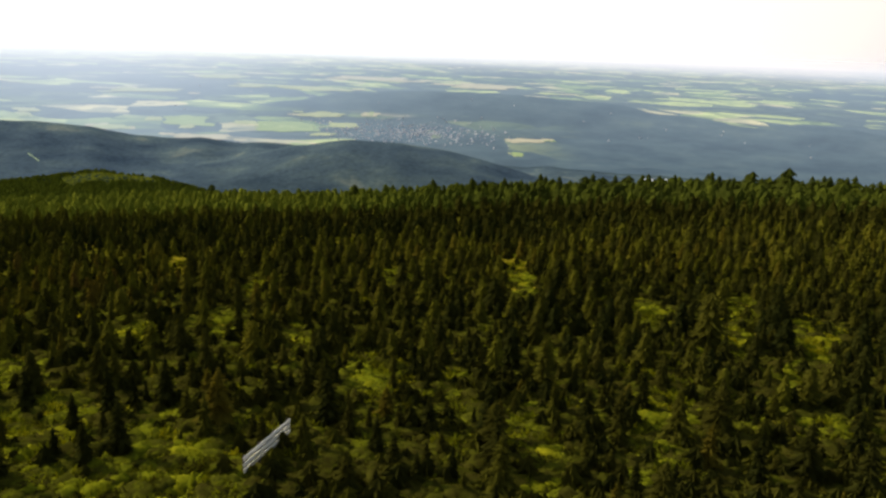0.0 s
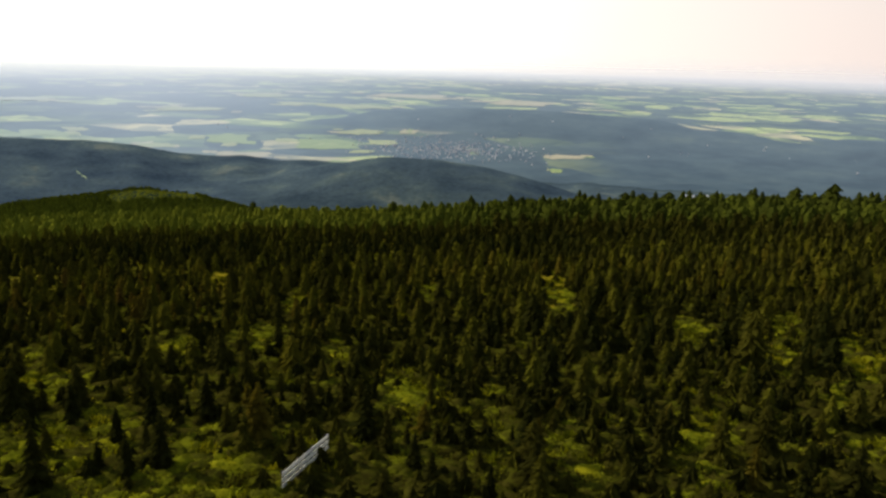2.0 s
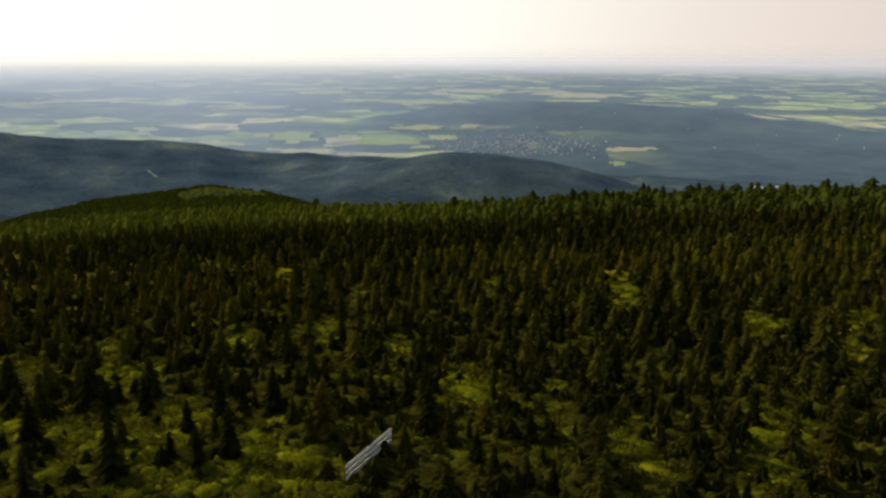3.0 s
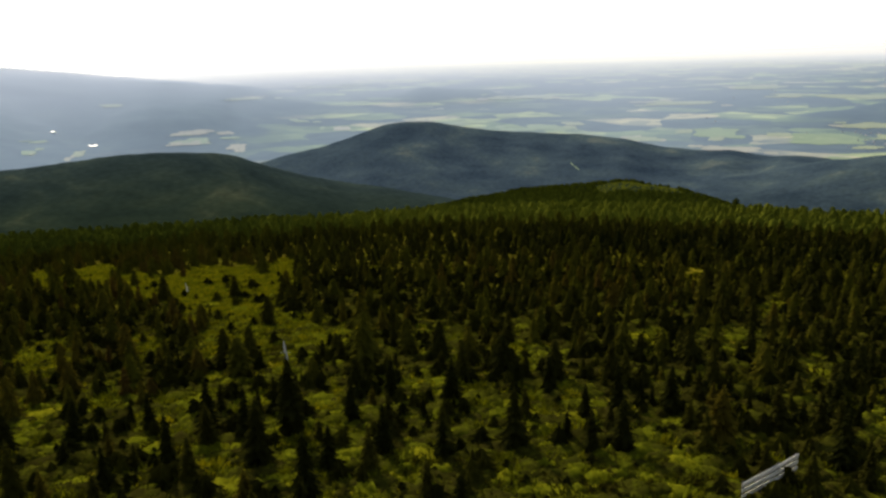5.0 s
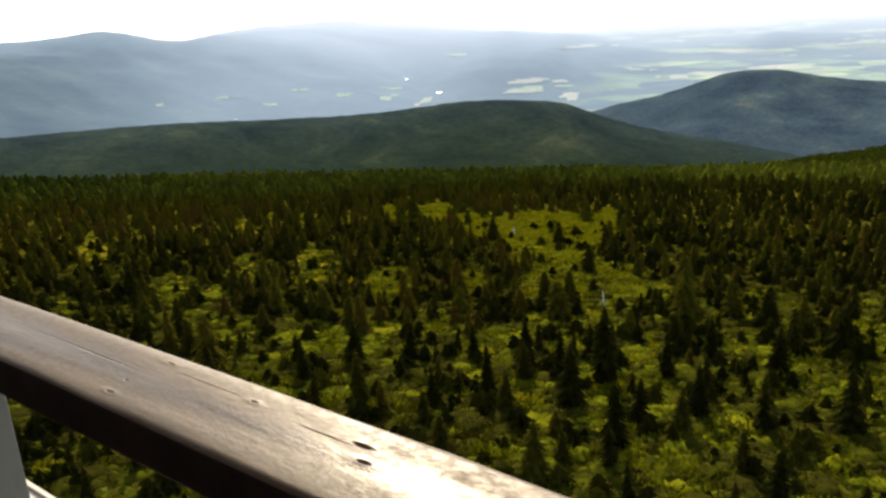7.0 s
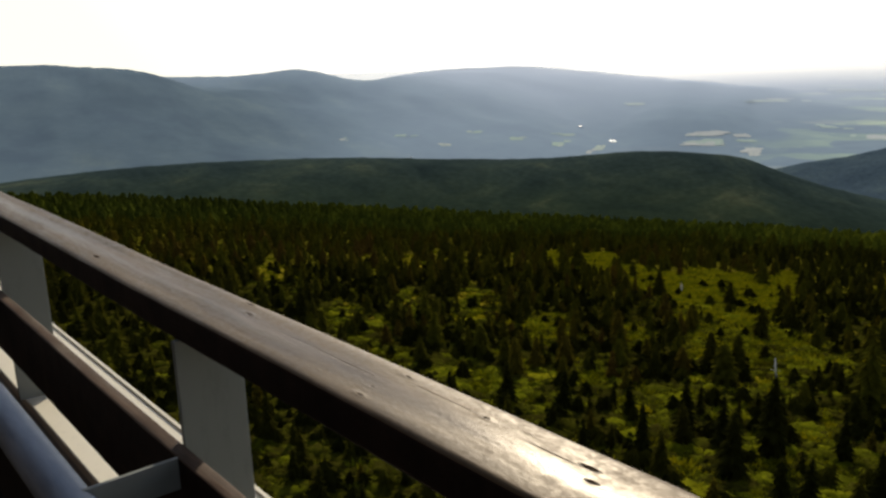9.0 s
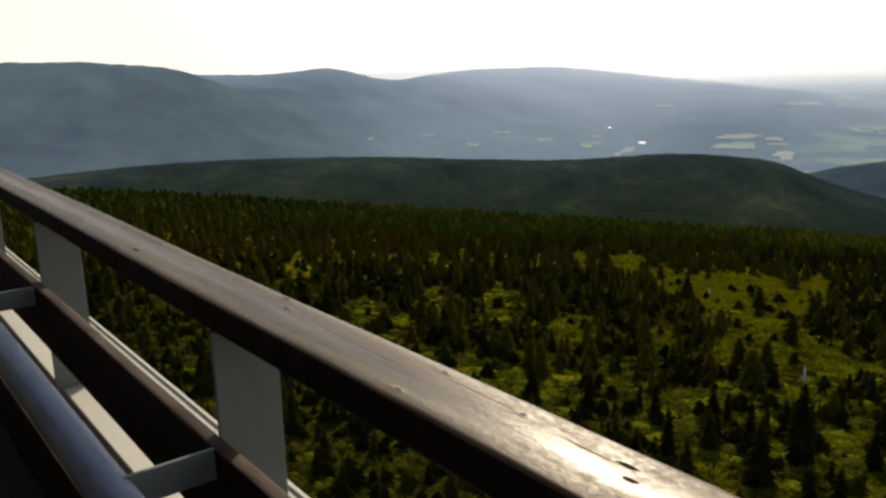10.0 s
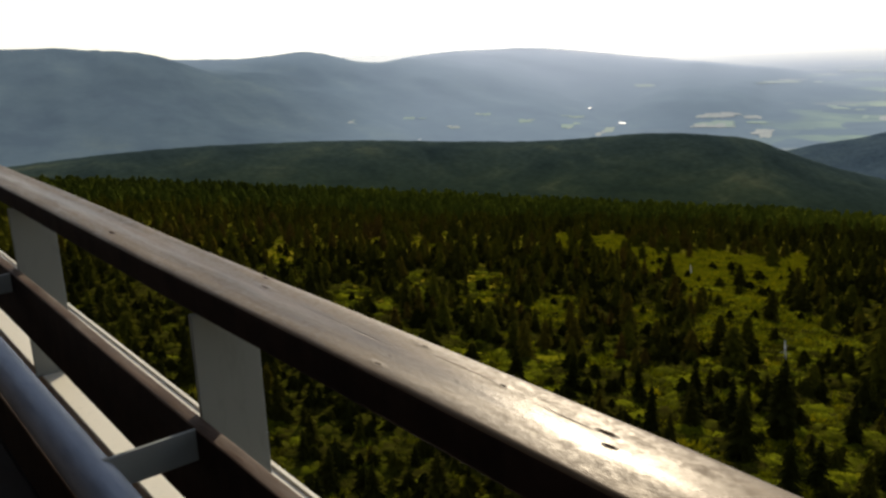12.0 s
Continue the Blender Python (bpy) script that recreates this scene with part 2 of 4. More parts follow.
def woods_material():
    """Wooded slopes some kilometres off, blue haze painted into their colour."""
    m, t, b = material("far_woods")
    o = coords(t)
    canopy = node(t, "ShaderNodeTexVoronoi", Scale=0.14)
    t.links.new(o, canopy.inputs["Vector"])
    stand = noise_of(t, o, 0.008, 7.0, 0.68, 0.4)
    rides = noise_of(t, coords(t, "Object", (0.004, 0.012, 0.02)), 1.0, 5.0, 0.6, 1.5)
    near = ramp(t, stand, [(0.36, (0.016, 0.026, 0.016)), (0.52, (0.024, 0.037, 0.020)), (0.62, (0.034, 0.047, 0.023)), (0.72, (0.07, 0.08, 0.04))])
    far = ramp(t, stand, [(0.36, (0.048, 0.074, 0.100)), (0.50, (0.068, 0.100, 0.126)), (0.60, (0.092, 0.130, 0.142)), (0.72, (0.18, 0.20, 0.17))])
    # haze painted in: farther slopes take the bluer ramp
    col = blend(t, "MIX", attribute(t, "painted_haze"), near, far)
    col = blend(t, "MULTIPLY", 0.3, col, ramp(t, rides, [(0.38, (0.6, 0.63, 0.7)), (0.5, (1.0, 1.0, 1.0)), (0.66, (1.25, 1.2, 1.05))]))
    col = blend(t, "MULTIPLY", 0.5, col, ramp(t, canopy.outputs["Distance"], [(0.0, (1.25, 1.25, 1.25)), (0.9, (0.6, 0.6, 0.6))]))
    t.links.new(col, b.inputs["Base Color"])
    b.inputs["Roughness"].default_value = 1.0
    b.inputs["Specular IOR Level"].default_value = 0.0
    upright(t, b, 0.25)
    return m


def lowland_material():
    """The plain below: woods, meadows and fields, haze painted in paler with distance. UV is in kilometres."""
    m, t, b = material("lowland")
    uv = coords(t, "UV")
    wob = node(t, "ShaderNodeTexNoise", Scale=0.6, Detail=4.0)
    t.links.new(uv, wob.inputs["Vector"])
    add = t.nodes.new("ShaderNodeVectorMath")
    add.operation = "MULTIPLY_ADD"
    t.links.new(wob.outputs["Color"], add.inputs[0])
    add.inputs[1].default_value = (0.9, 0.9, 0)
    t.links.new(uv, add.inputs[2])
    cell = node(t, "ShaderNodeTexVoronoi", Scale=2.3)
    t.links.new(add.outputs[0], cell.inputs["Vector"])
    sep = t.nodes.new("ShaderNodeSeparateColor")
    t.links.new(cell.outputs["Color"], sep.inputs[0])
    wood = noise_of(t, uv, 0.16, 5.0, 0.62)
    land_col = ramp(t, sep.outputs[0], [(0.0, (0.05, 0.08, 0.085)), (0.42, (0.10, 0.14, 0.09)), (0.56, (0.20, 0.27, 0.10)),
                                        (0.70, (0.42, 0.48, 0.17)), (0.85, (0.54, 0.49, 0.27)), (0.92, (0.06, 0.09, 0.09))], False)
    strips = node(t, "ShaderNodeTexVoronoi", Scale=7.0)
    t.links.new(add.outputs[0], strips.inputs["Vector"])
    tint = t.nodes.new("ShaderNodeSeparateColor")
    t.links.new(strips.outputs["Color"], tint.inputs[0])
    land_col = blend(t, "MULTIPLY", 0.8, land_col, ramp(t, tint.outputs[1], [(0.1, (0.45, 0.52, 0.6)), (0.9, (1.35, 1.3, 1.2))]))
    trees = ramp(t, wood, [(0.53, (0, 0, 0)), (0.56, (1, 1, 1))])
    lift = t.nodes.new("ShaderNodeMath")
    lift.operation = "MAXIMUM"
    t.links.new(trees, lift.inputs[0])
    t.links.new(attribute(t, "wood"), lift.inputs[1])
    grain = noise_of(t, uv, 5.0, 4.0)
    stands = noise_of(t, coords(t), 0.006, 6.0, 0.65)
    forest_col = ramp(t, stands, [(0.36, (0.020, 0.042, 0.060)), (0.5, (0.040, 0.070, 0.085)), (0.6, (0.056, 0.088, 0.098)), (0.70, (0.085, 0.12, 0.11))])
    land_col = blend(t, "MIX", lift.outputs[0], land_col, forest_col)
    land_col = blend(t, "MULTIPLY", 0.4, land_col, ramp(t, grain, [(0.3, (0.65, 0.65, 0.65)), (0.7, (1.25, 1.25, 1.25))]))
    # haze painted over the land's own colour
    col = blend(t, "MIX", attribute(t, "painted_haze"), land_col, haze_colour(t))
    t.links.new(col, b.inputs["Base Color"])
    b.inputs["Roughness"].default_value = 1.0
    b.inputs["Specular IOR Level"].default_value = 0.0
    upright(t, b, 0.8)
    # haze imitated: the land's far edge turns transparent and shows the sky
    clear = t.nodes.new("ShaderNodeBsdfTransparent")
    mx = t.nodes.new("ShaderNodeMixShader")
    t.links.new(attribute(t, "haze_fade"), mx.inputs[0])
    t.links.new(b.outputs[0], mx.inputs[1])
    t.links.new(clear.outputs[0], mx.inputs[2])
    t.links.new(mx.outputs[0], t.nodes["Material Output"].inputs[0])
    return m


def field_material():
    """Meadows, stubble and corn on the plain."""
    m, t, b = material("farmed_field")
    v = noise_of(t, coords(t), 0.02, 5.0)
    col = ramp(t, attribute(t, "tone"), [(0.0, (0.26, 0.33, 0.09)), (0.5, (0.37, 0.39, 0.15)), (1.0, (0.46, 0.40, 0.24))])
    col = blend(t, "MULTIPLY", 0.6, col, ramp(t, v, [(0.3, (0.75, 0.75, 0.7)), (0.7, (1.2, 1.2, 1.15))]))
    # distance haze painted into the field's colour
    col = blend(t, "MIX", attribute(t, "painted_haze"), col, haze_colour(t))
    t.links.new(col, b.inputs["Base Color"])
    b.inputs["Roughness"].default_value = 1.0
    b.inputs["Specular IOR Level"].default_value = 0.0
    upright(t, b, 0.8)
    return m


FIELD = field_material()
NEEDLES = needles_material()
HEATH = heath_material()
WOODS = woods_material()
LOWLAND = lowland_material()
WOOD = wood_dark()
# shade on the boards' sides, painted as a darker wood colour
SHADED_WOOD = plain_material("shaded_wood", (0.012, 0.007, 0.005), (0.032, 0.019, 0.013), 0.8, 12)
SHADED_WOOD.node_tree.nodes["Principled BSDF"].inputs["Specular IOR Level"].default_value = 0.1
HANDRAIL = knotted_wood()
CREAM = painted_steel("cream_sheet", (0.78, 0.71, 0.56), 0.5)
WHITE = painted_steel("white_paint", (0.21, 0.222, 0.2), 0.55)
TUBE = tube_steel()
DECK = plain_material("deck_boards", (0.008, 0.007, 0.006), (0.018, 0.016, 0.013))
BARK = plain_material("bark", (0.045, 0.035, 0.026), (0.10, 0.08, 0.06), 0.95, 14)
SILVER = plain_material("weathered_wood", (0.55, 0.53, 0.50), (0.80, 0.78, 0.74), 0.7, 9)
PALE_WOOD = plain_material("pale_painted_wood", (0.82, 0.75, 0.56), (0.95, 0.88, 0.68), 0.6, 5)
GRASS = foliage("grass_and_bilberry", [(0.0, (0.040, 0.036, 0.006)), (0.25, (0.060, 0.062, 0.006)), (0.55, (0.138, 0.150, 0.007)), (1.0, (0.28, 0.255, 0.010))], 0.2, 1.0)
YOUNG = foliage("young_wood", [(0.0, (0.040, 0.048, 0.008)), (0.5, (0.090, 0.105, 0.012)), (1.0, (0.20, 0.21, 0.02))], 0.25, 1.0)
CLADDING = plain_material("grey_cladding", (0.33, 0.33, 0.32), (0.45, 0.44, 0.42))


# ---- making objects ----
def empty(name, m=None):
    ob = new(name)
    ob.empty_display_size = 0.2
    if m is not None:
        ob.matrix_world = m
    return ob


def mesh_of(name, verts, faces, mat, tone=None, smooth=False):
    me = bpy.data.meshes.new(name)
    me.from_pydata([tuple(v) for v in verts] if not isinstance(verts, np.ndarray) else verts.tolist(), [],
                   faces if not isinstance(faces, np.ndarray) else faces.tolist())
    me.materials.append(mat)
    if tone is not None:
        a = me.attributes.new("tone", "FLOAT", "POINT")
        a.data.foreach_set("value", np.asarray(tone, dtype=np.float32))
    if smooth:
        me.polygons.foreach_set("use_smooth", [True] * len(me.polygons))
    me.update()
    return me


def part(name, bm, mat, parent, label=""):
    me = bpy.data.meshes.new(name)
    bm.to_mesh(me)
    bm.free()
    me.materials.append(mat)
    ob = new(name, me)
    ob.parent = parent
    return tagged(ob, label)


def box(x0, x1, y0, y1, z0, z1, bevel=0.0, segments=2):
    bm = bmesh.new()
    bmesh.ops.create_cube(bm, size=1, matrix=Matrix.Translation(((x0 + x1) / 2, (y0 + y1) / 2, (z0 + z1) / 2))
                          @ Matrix.Diagonal((x1 - x0, y1 - y0, z1 - z0, 1)))
    if bevel:
        bmesh.ops.bevel(bm, geom=bm.edges[:], offset=bevel, segments=segments, affect="EDGES", profile=0.5)
    return bm


def tube_along(points, radius, sides=12):
    bm = bmesh.new()
    rings = []
    for i, p in enumerate(points):
        p = Vector(p)
        d = (Vector(points[min(i + 1, len(points) - 1)]) - Vector(points[max(i - 1, 0)])).normalized()
        q = d.to_track_quat("Z", "Y")
        r = radius[i] if isinstance(radius, (list, tuple)) else radius
        rings.append([bm.verts.new(p + q @ Vector((r * math.cos(k * math.tau / sides), r * math.sin(k * math.tau / sides), 0))) for k in range(sides)])
    for a, b in zip(rings, rings[1:]):
        for k in range(sides):
            f = bm.faces.new((a[k], a[(k + 1) % sides], b[(k + 1) % sides], b[k]))
            f.smooth = True
    bm.faces.new(rings[0][::-1])
    bm.faces.new(rings[-1])
    return bm


# ---- the land ----
def step(x, a, b):
    u = np.clip((np.asarray(x, float) - a) / (b - a), 0, 1)
    return u * u * (3 - 2 * u)


def swell(x, c, w):
    u = np.clip(np.abs((np.asarray(x, float) - c) / w), 0, 1)
    return (1 - u * u) ** 2


def waves(x, y, s, seed):
    """Smooth unevenness, about -1 to 1."""
    g = np.random.RandomState(seed)
    v = 0
    for k in range(6):
        a, p, f = g.rand() * 6.28, g.rand() * 6.28, s * (0.6 + 0.35 * k)
        v = v + np.sin((x * np.cos(a) + y * np.sin(a)) * f + p) / (1 + 0.45 * k)
    return v / 2.4


def crest(az, *knots):
    """A ridge line: elevation in degrees over knots of (az, elevation), eased between them."""
    az = np.asarray(az, float)
    ks = sorted(knots)
    xs, ys = [k[0] for k in ks], [k[1] for k in ks]
    return sum(np.interp(az + d, xs, ys) for d in (-0.8, -0.3, 0.3, 0.8)) / 4


def tops_near(az):
    """Elevation, in degrees, of the plateau's rim."""
    return crest(az, (-62, -8.2), (-48, -8.75), (-35, -9.9), (-23, -11.0), (-12, -11.4), (0, -11.45), (12, -11.75), (22, -12.0), (34, -11.85),
                 (45, -11.4), (53, -10.75), (61, -10.0), (68, -9.15), (74, -8.4), (80, -7.75), (93, -7.3))


def sky_line(az):
    """Elevation at which the hazy plain ends."""
    return crest(az, (-60, 1.05), (-45, 0.9), (-19, 0.45), (0, 0.1), (24, -0.05), (45, -0.6), (94, -0.85))


def plain_el(r, az=-200.0):
    end = np.where(np.asarray(az) < -100, -0.85, sky_line(az))
    return -9.4 + (9.4 + end) * np.clip((r - 2000) / 2880, 0, 1) ** 0.9


def land(az, r):
    """Height of the land at az degrees left of +y and r metres from the tower."""
    az, r = np.broadcast_arrays(np.asarray(az, float), np.asarray(r, float))
    x, y = -r * np.sin(np.radians(az)), r * np.cos(np.radians(az))
    turn = np.where(az > 180, az - 360, az)
    rim = tops_near(turn)
    # the plateau: flat at the tower, then falling to its rim at 300 m
    zr = EYE + 300 * np.tan(np.radians(rim))
    z = zr * (np.clip(r - 25, 0, None) / 275) ** 1.04
    z = z + waves(x, y, 0.085, 3) * 0.35 * step(r, 15, 40) + waves(x, y, 0.03, 4) * 0.9 * step(r, 40, 120)
    el = np.degrees(np.arctan2(z - EYE, np.maximum(r, 1)))
    # beyond the rim the ground falls into the valley, then comes up to the plain
    valley = np.interp(r, [300, 360, 520, 900, 1400, 2000], [0, -0.25, -1.8, -2.6, -1.0, 0.0])
    low = np.where(r < 2000, rim * (1 - step(r, 300, 1500)) + -9.4 * step(r, 300, 1500) + valley, plain_el(r, turn))
    el = np.where(r > 300, low, el)

    gully = 0.16 * waves(az, r * 0.006, 0.8, 13) + 0.15 * waves(x, y, 0.010, 14) + 0.09 * waves(x, y, 0.024, 15)

    def rise(top, r0, w, el, folds=1.0):
        top = top + folds * gully * (0.18 + np.clip(np.abs(r - r0) / w * 3.0, 0, 1.2))
        u = np.clip(np.abs(r - r0) / w, 0, 1)
        return np.maximum(el, el + (top - el) * (1 - (np.sqrt(u * u + 0.02) - 0.1414) / 0.8686))

    knoll = crest(az, (-30, -16), (-14, -13), (-8, -11.6), (-4.5, -10.5), (-2, -9.85), (1, -9.5), (4.4, -9.85), (8, -10.15), (12, -10.8), (20, -12.4), (30, -16))
    el = rise(knoll + 0.05 * waves(az, az, 1.5, 5), 440, 110, el, 0.5)
    # the long wooded back across the valley, steep at its eastern end
    mid = crest(az, (5, -12), (15, -10.4), (19, -9.6), (22.5, -9.0), (24.6, -8.5), (26.7, -7.8), (28.5, -7.05), (30.5, -6.72), (34.5, -6.5),
                (38, -6.63), (41, -6.88), (45, -6.97), (51, -6.8), (58, -6.47), (65, -6.27), (70, -6.27), (76, -6.47), (82, -6.75), (94, -8))
    el = rise(mid + 0.03 * waves(az, az, 0.9, 6) + 0.025 * waves(az, az, 5.0, 16), 1000, 330, el, 1.2)
    hill_a = crest(az, (-36, -11), (-32, -9.9), (-27, -8.5), (-23, -7.66), (-20, -7.3), (-16.5, -7.18), (-14.5, -7.35), (-11.5, -7.95), (-6, -9.2), (2, -11))
    el = rise(hill_a + 0.03 * waves(az, az, 4.0, 26), 1450, 320, el, 1.8)
    hill_b = crest(az, (-26, -12), (-15, -8.6), (-11, -7.9), (-7, -7.72), (-3, -7.22), (1, -6.6), (4, -6.18), (8, -5.98), (11, -5.76), (13.2, -5.5),
                   (15, -5.1), (16.8, -5.0), (18.5, -5.38), (20.5, -6.05), (22.5, -6.6), (26, -7.4), (31, -8.6), (38, -10.5))
    el = rise(hill_b + 0.04 * waves(az, az, 3.5, 27), 1750, 420, el, 2.6)
    wood_hill = crest(az, (22, -8), (26, -5.6), (28.6, -4.55), (30.6, -4.08), (32.6, -3.97), (34.6, -4.15), (36.2, -4.75), (39, -6), (44, -9))
    el = rise(wood_hill + 0.06 * waves(az, az, 3.2, 28), 3300, 560, el, 1.5)
    hill_c = crest(az, (-60, -4.6), (-47, -4.4), (-38, -4.22), (-34.6, -3.68), (-29, -3.55), (-23, -3.48), (-19, -3.58), (-15, -3.95), (-9, -5.0), (-2, -7))
    el = rise(hill_c + 0.03 * waves(az, az, 2.0, 8), 3350, 420, el)
    hill_d = crest(az, (3, -6), (8.2, -3.85), (11, -3.05), (14.8, -2.78), (18.7, -3.02), (22.6, -3.5), (26.6, -3.96), (32, -5.5))
    el = rise(hill_d + 0.04 * waves(az, az, 3.0, 29), 3900, 420, el, 1.2)
    h1 = crest(az, (50, -8), (55, -6.2), (59.4, -4.68), (63.6, -2.98), (66.1, -1.9), (67.3, -1.25), (68.9, -0.3), (70.6, 0.04), (72.6, 0.27), (74, 0.2),
               (76, 0.44), (80, 0.55), (94, 0.3))
    el = rise(h1 + 0.04 * waves(az, az, 2.6, 19) + 0.03 * waves(az, az, 6, 20), 2750, 1050, el, 1.9)
    h2 = crest(az, (36, -7), (42, -4.4), (47, -2.9), (51, -1.9), (53.7, -1.25), (56.6, -1.0), (57.6, -0.68), (58.6, -0.32), (60.7, -0.27), (62.3, -0.45),
               (63.8, -0.67), (66, -0.62), (70, -0.35), (94, -0.3))
    el = rise(h2 + 0.03 * waves(az, az, 5.0, 24), 3500, 1150, el, 1.5)
    h3 = crest(az, (18, -4.5), (24, -3.0), (30, -2.0), (36, -1.4), (40, -0.95), (42.2, -0.72), (44, -0.5), (47, -0.52), (50, -0.55), (52.3, -0.85), (55, -1.2), (62, -2), (70, -4))
    el = rise(h3 + 0.02 * waves(az, az, 4.0, 25), 4300, 1200, el, 0.8)
    rim_far = sky_line(az) - 0.02
    el = rise(np.where(az > 24, rim_far, -6.0), 4880, 300, el, 0.0)
    return np.where(r > 300, EYE + r * np.tan(np.radians(el)), z)


def polar(az, r, lift=0.0):
    return Vector((-r * math.sin(radians(az)), r * math.cos(radians(az)), float(land(az, r)) + lift))


def haze_at(r, az=0.0):
    """How much haze is painted into the land's colour at r metres."""
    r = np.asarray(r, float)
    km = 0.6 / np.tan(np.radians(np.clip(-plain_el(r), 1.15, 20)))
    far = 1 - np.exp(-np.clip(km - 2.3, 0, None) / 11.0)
    # painted thicker towards the sun
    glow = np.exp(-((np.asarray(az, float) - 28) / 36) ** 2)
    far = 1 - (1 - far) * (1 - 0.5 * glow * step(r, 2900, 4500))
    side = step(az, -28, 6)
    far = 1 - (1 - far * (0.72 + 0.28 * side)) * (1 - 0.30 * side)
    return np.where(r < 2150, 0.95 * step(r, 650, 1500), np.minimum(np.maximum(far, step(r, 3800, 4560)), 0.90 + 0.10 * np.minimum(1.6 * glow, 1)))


def build_ground():
    azs = np.concatenate([np.arange(-62, 94, 0.32), np.arange(94, 298, 3.0)])
    rs = np.concatenate([np.linspace(2, 28, 8), np.geomspace(29, 180, 150), np.geomspace(182, 300, 40)[:-1], np.linspace(300, 600, 40)[:-1],
                         np.linspace(600, 2200, 70)[:-1], np.linspace(2200, 4890, 80)])
    A, R = np.meshgrid(azs, rs)
    Z = land(A, R)
    X, Y = -R * np.sin(np.radians(A)), R * np.cos(np.radians(A))
    n, m = A.shape
    verts = np.concatenate([np.stack([X, Y, Z], -1).reshape(-1, 3), [[0, 0, float(land(0, 2))]]])
    i, j = np.meshgrid(np.arange(n - 1), np.arange(m), indexing="ij")
    a, b = i * m + j, i * m + (j + 1) % m
    quads = np.stack([b, a, a + m, b + m], -1).reshape(-1, 4)
    faces = quads.tolist() + [[n * m, k, (k + 1) % m] for k in range(m)]
    me = mesh_of("ground", verts, faces, HEATH, smooth=True)
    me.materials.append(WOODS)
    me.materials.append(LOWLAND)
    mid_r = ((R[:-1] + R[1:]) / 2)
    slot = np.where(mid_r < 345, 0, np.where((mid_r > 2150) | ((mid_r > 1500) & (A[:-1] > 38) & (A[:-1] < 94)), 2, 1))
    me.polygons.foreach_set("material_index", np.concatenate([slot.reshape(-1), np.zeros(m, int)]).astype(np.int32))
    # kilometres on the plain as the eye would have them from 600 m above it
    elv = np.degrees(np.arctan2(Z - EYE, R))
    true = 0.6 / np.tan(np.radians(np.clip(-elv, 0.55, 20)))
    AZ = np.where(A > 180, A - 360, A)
    # haze painted into the land's colour, by distance and bearing
    PAINTED_HAZE = np.where((AZ > 36) & (R > 1450), haze_at(np.maximum(R, 2160), AZ), haze_at(R, AZ))
    PAINTED_HAZE = PAINTED_HAZE + (1 - PAINTED_HAZE) * 0.2 * step(elv - plain_el(R, AZ), 0.1, 0.8) * step(AZ, 22, 36) * step(R, 2900, 4200)
    PAINTED_HAZE = PAINTED_HAZE * (1 - 0.14 * step(AZ, -2, 12) * (1 - step(AZ, 30, 44)) * (1 - step(R, 3500, 4300)) * (R > 2150))
    PAINTED_HAZE = PAINTED_HAZE * (1 - 0.55 * step(AZ, 50, 66) * (1 - step(R, 2900, 3500)) * (R > 1450)) * (1 - 0.25 * step(AZ, 46, 60) * step(R, 2900, 3500))
    # far edge fades to transparent in place of haze
    haze_fade = step(R, 3900, 4890) ** 1.3 * (1 - 0.35 * step(AZ, 34, 46) * step(elv, -1.4, -0.9))
    for name, value in (("painted_haze", PAINTED_HAZE), ("haze_fade", haze_fade), ("wood", np.maximum(step(elv - plain_el(R, AZ), 0.1, 0.45) * (R < 4600), 0.75 * np.maximum(step(-AZ, 14, 19) * step(-elv, 4.3, 4.9) * (0.9 + 0.45 * step(-AZ, 26, 34)), 1.25 * step(AZ, 19, 33) * (1 - 0.45 * step(elv, -2.2, -1.4))) * (R > 2150)))):
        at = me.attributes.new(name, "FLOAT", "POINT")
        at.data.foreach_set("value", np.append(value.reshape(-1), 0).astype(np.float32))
    grassy = np.zeros_like(R)
    close = R < 200
    grassy[close] = openness(X[close], Y[close])
    at = me.attributes.new("grassy", "FLOAT", "POINT")
    at.data.foreach_set("value", np.append(grassy.reshape(-1), 0).astype(np.float32))
    U = np.append((true * -np.sin(np.radians(A))).reshape(-1), 0)
    V = np.append((true * np.cos(np.radians(A))).reshape(-1), 0)
    uv = me.uv_layers.new(name="map")
    idx = np.empty(len(me.loops), np.int32)
    me.loops.foreach_get("vertex_index", idx)
    uv.data.foreach_set("uv", np.stack([U[idx], V[idx]], -1).reshape(-1).astype(np.float32))
    ob = new("ground", me)
    tagged(ob, "heathy mountain plateau, wooded hills and hazy farmed plain", "ground", kind="structure")
    return ob


# ---- the tower's platform ----
RAIL_Z = EYE - 0.45
DECK_Z = EYE - 1.72
X0, X1 = -9.1, 3.4


SKY_BLOCK = plain_material("sky_block_dark", (0.03, 0.022, 0.016), (0.06, 0.045, 0.034))


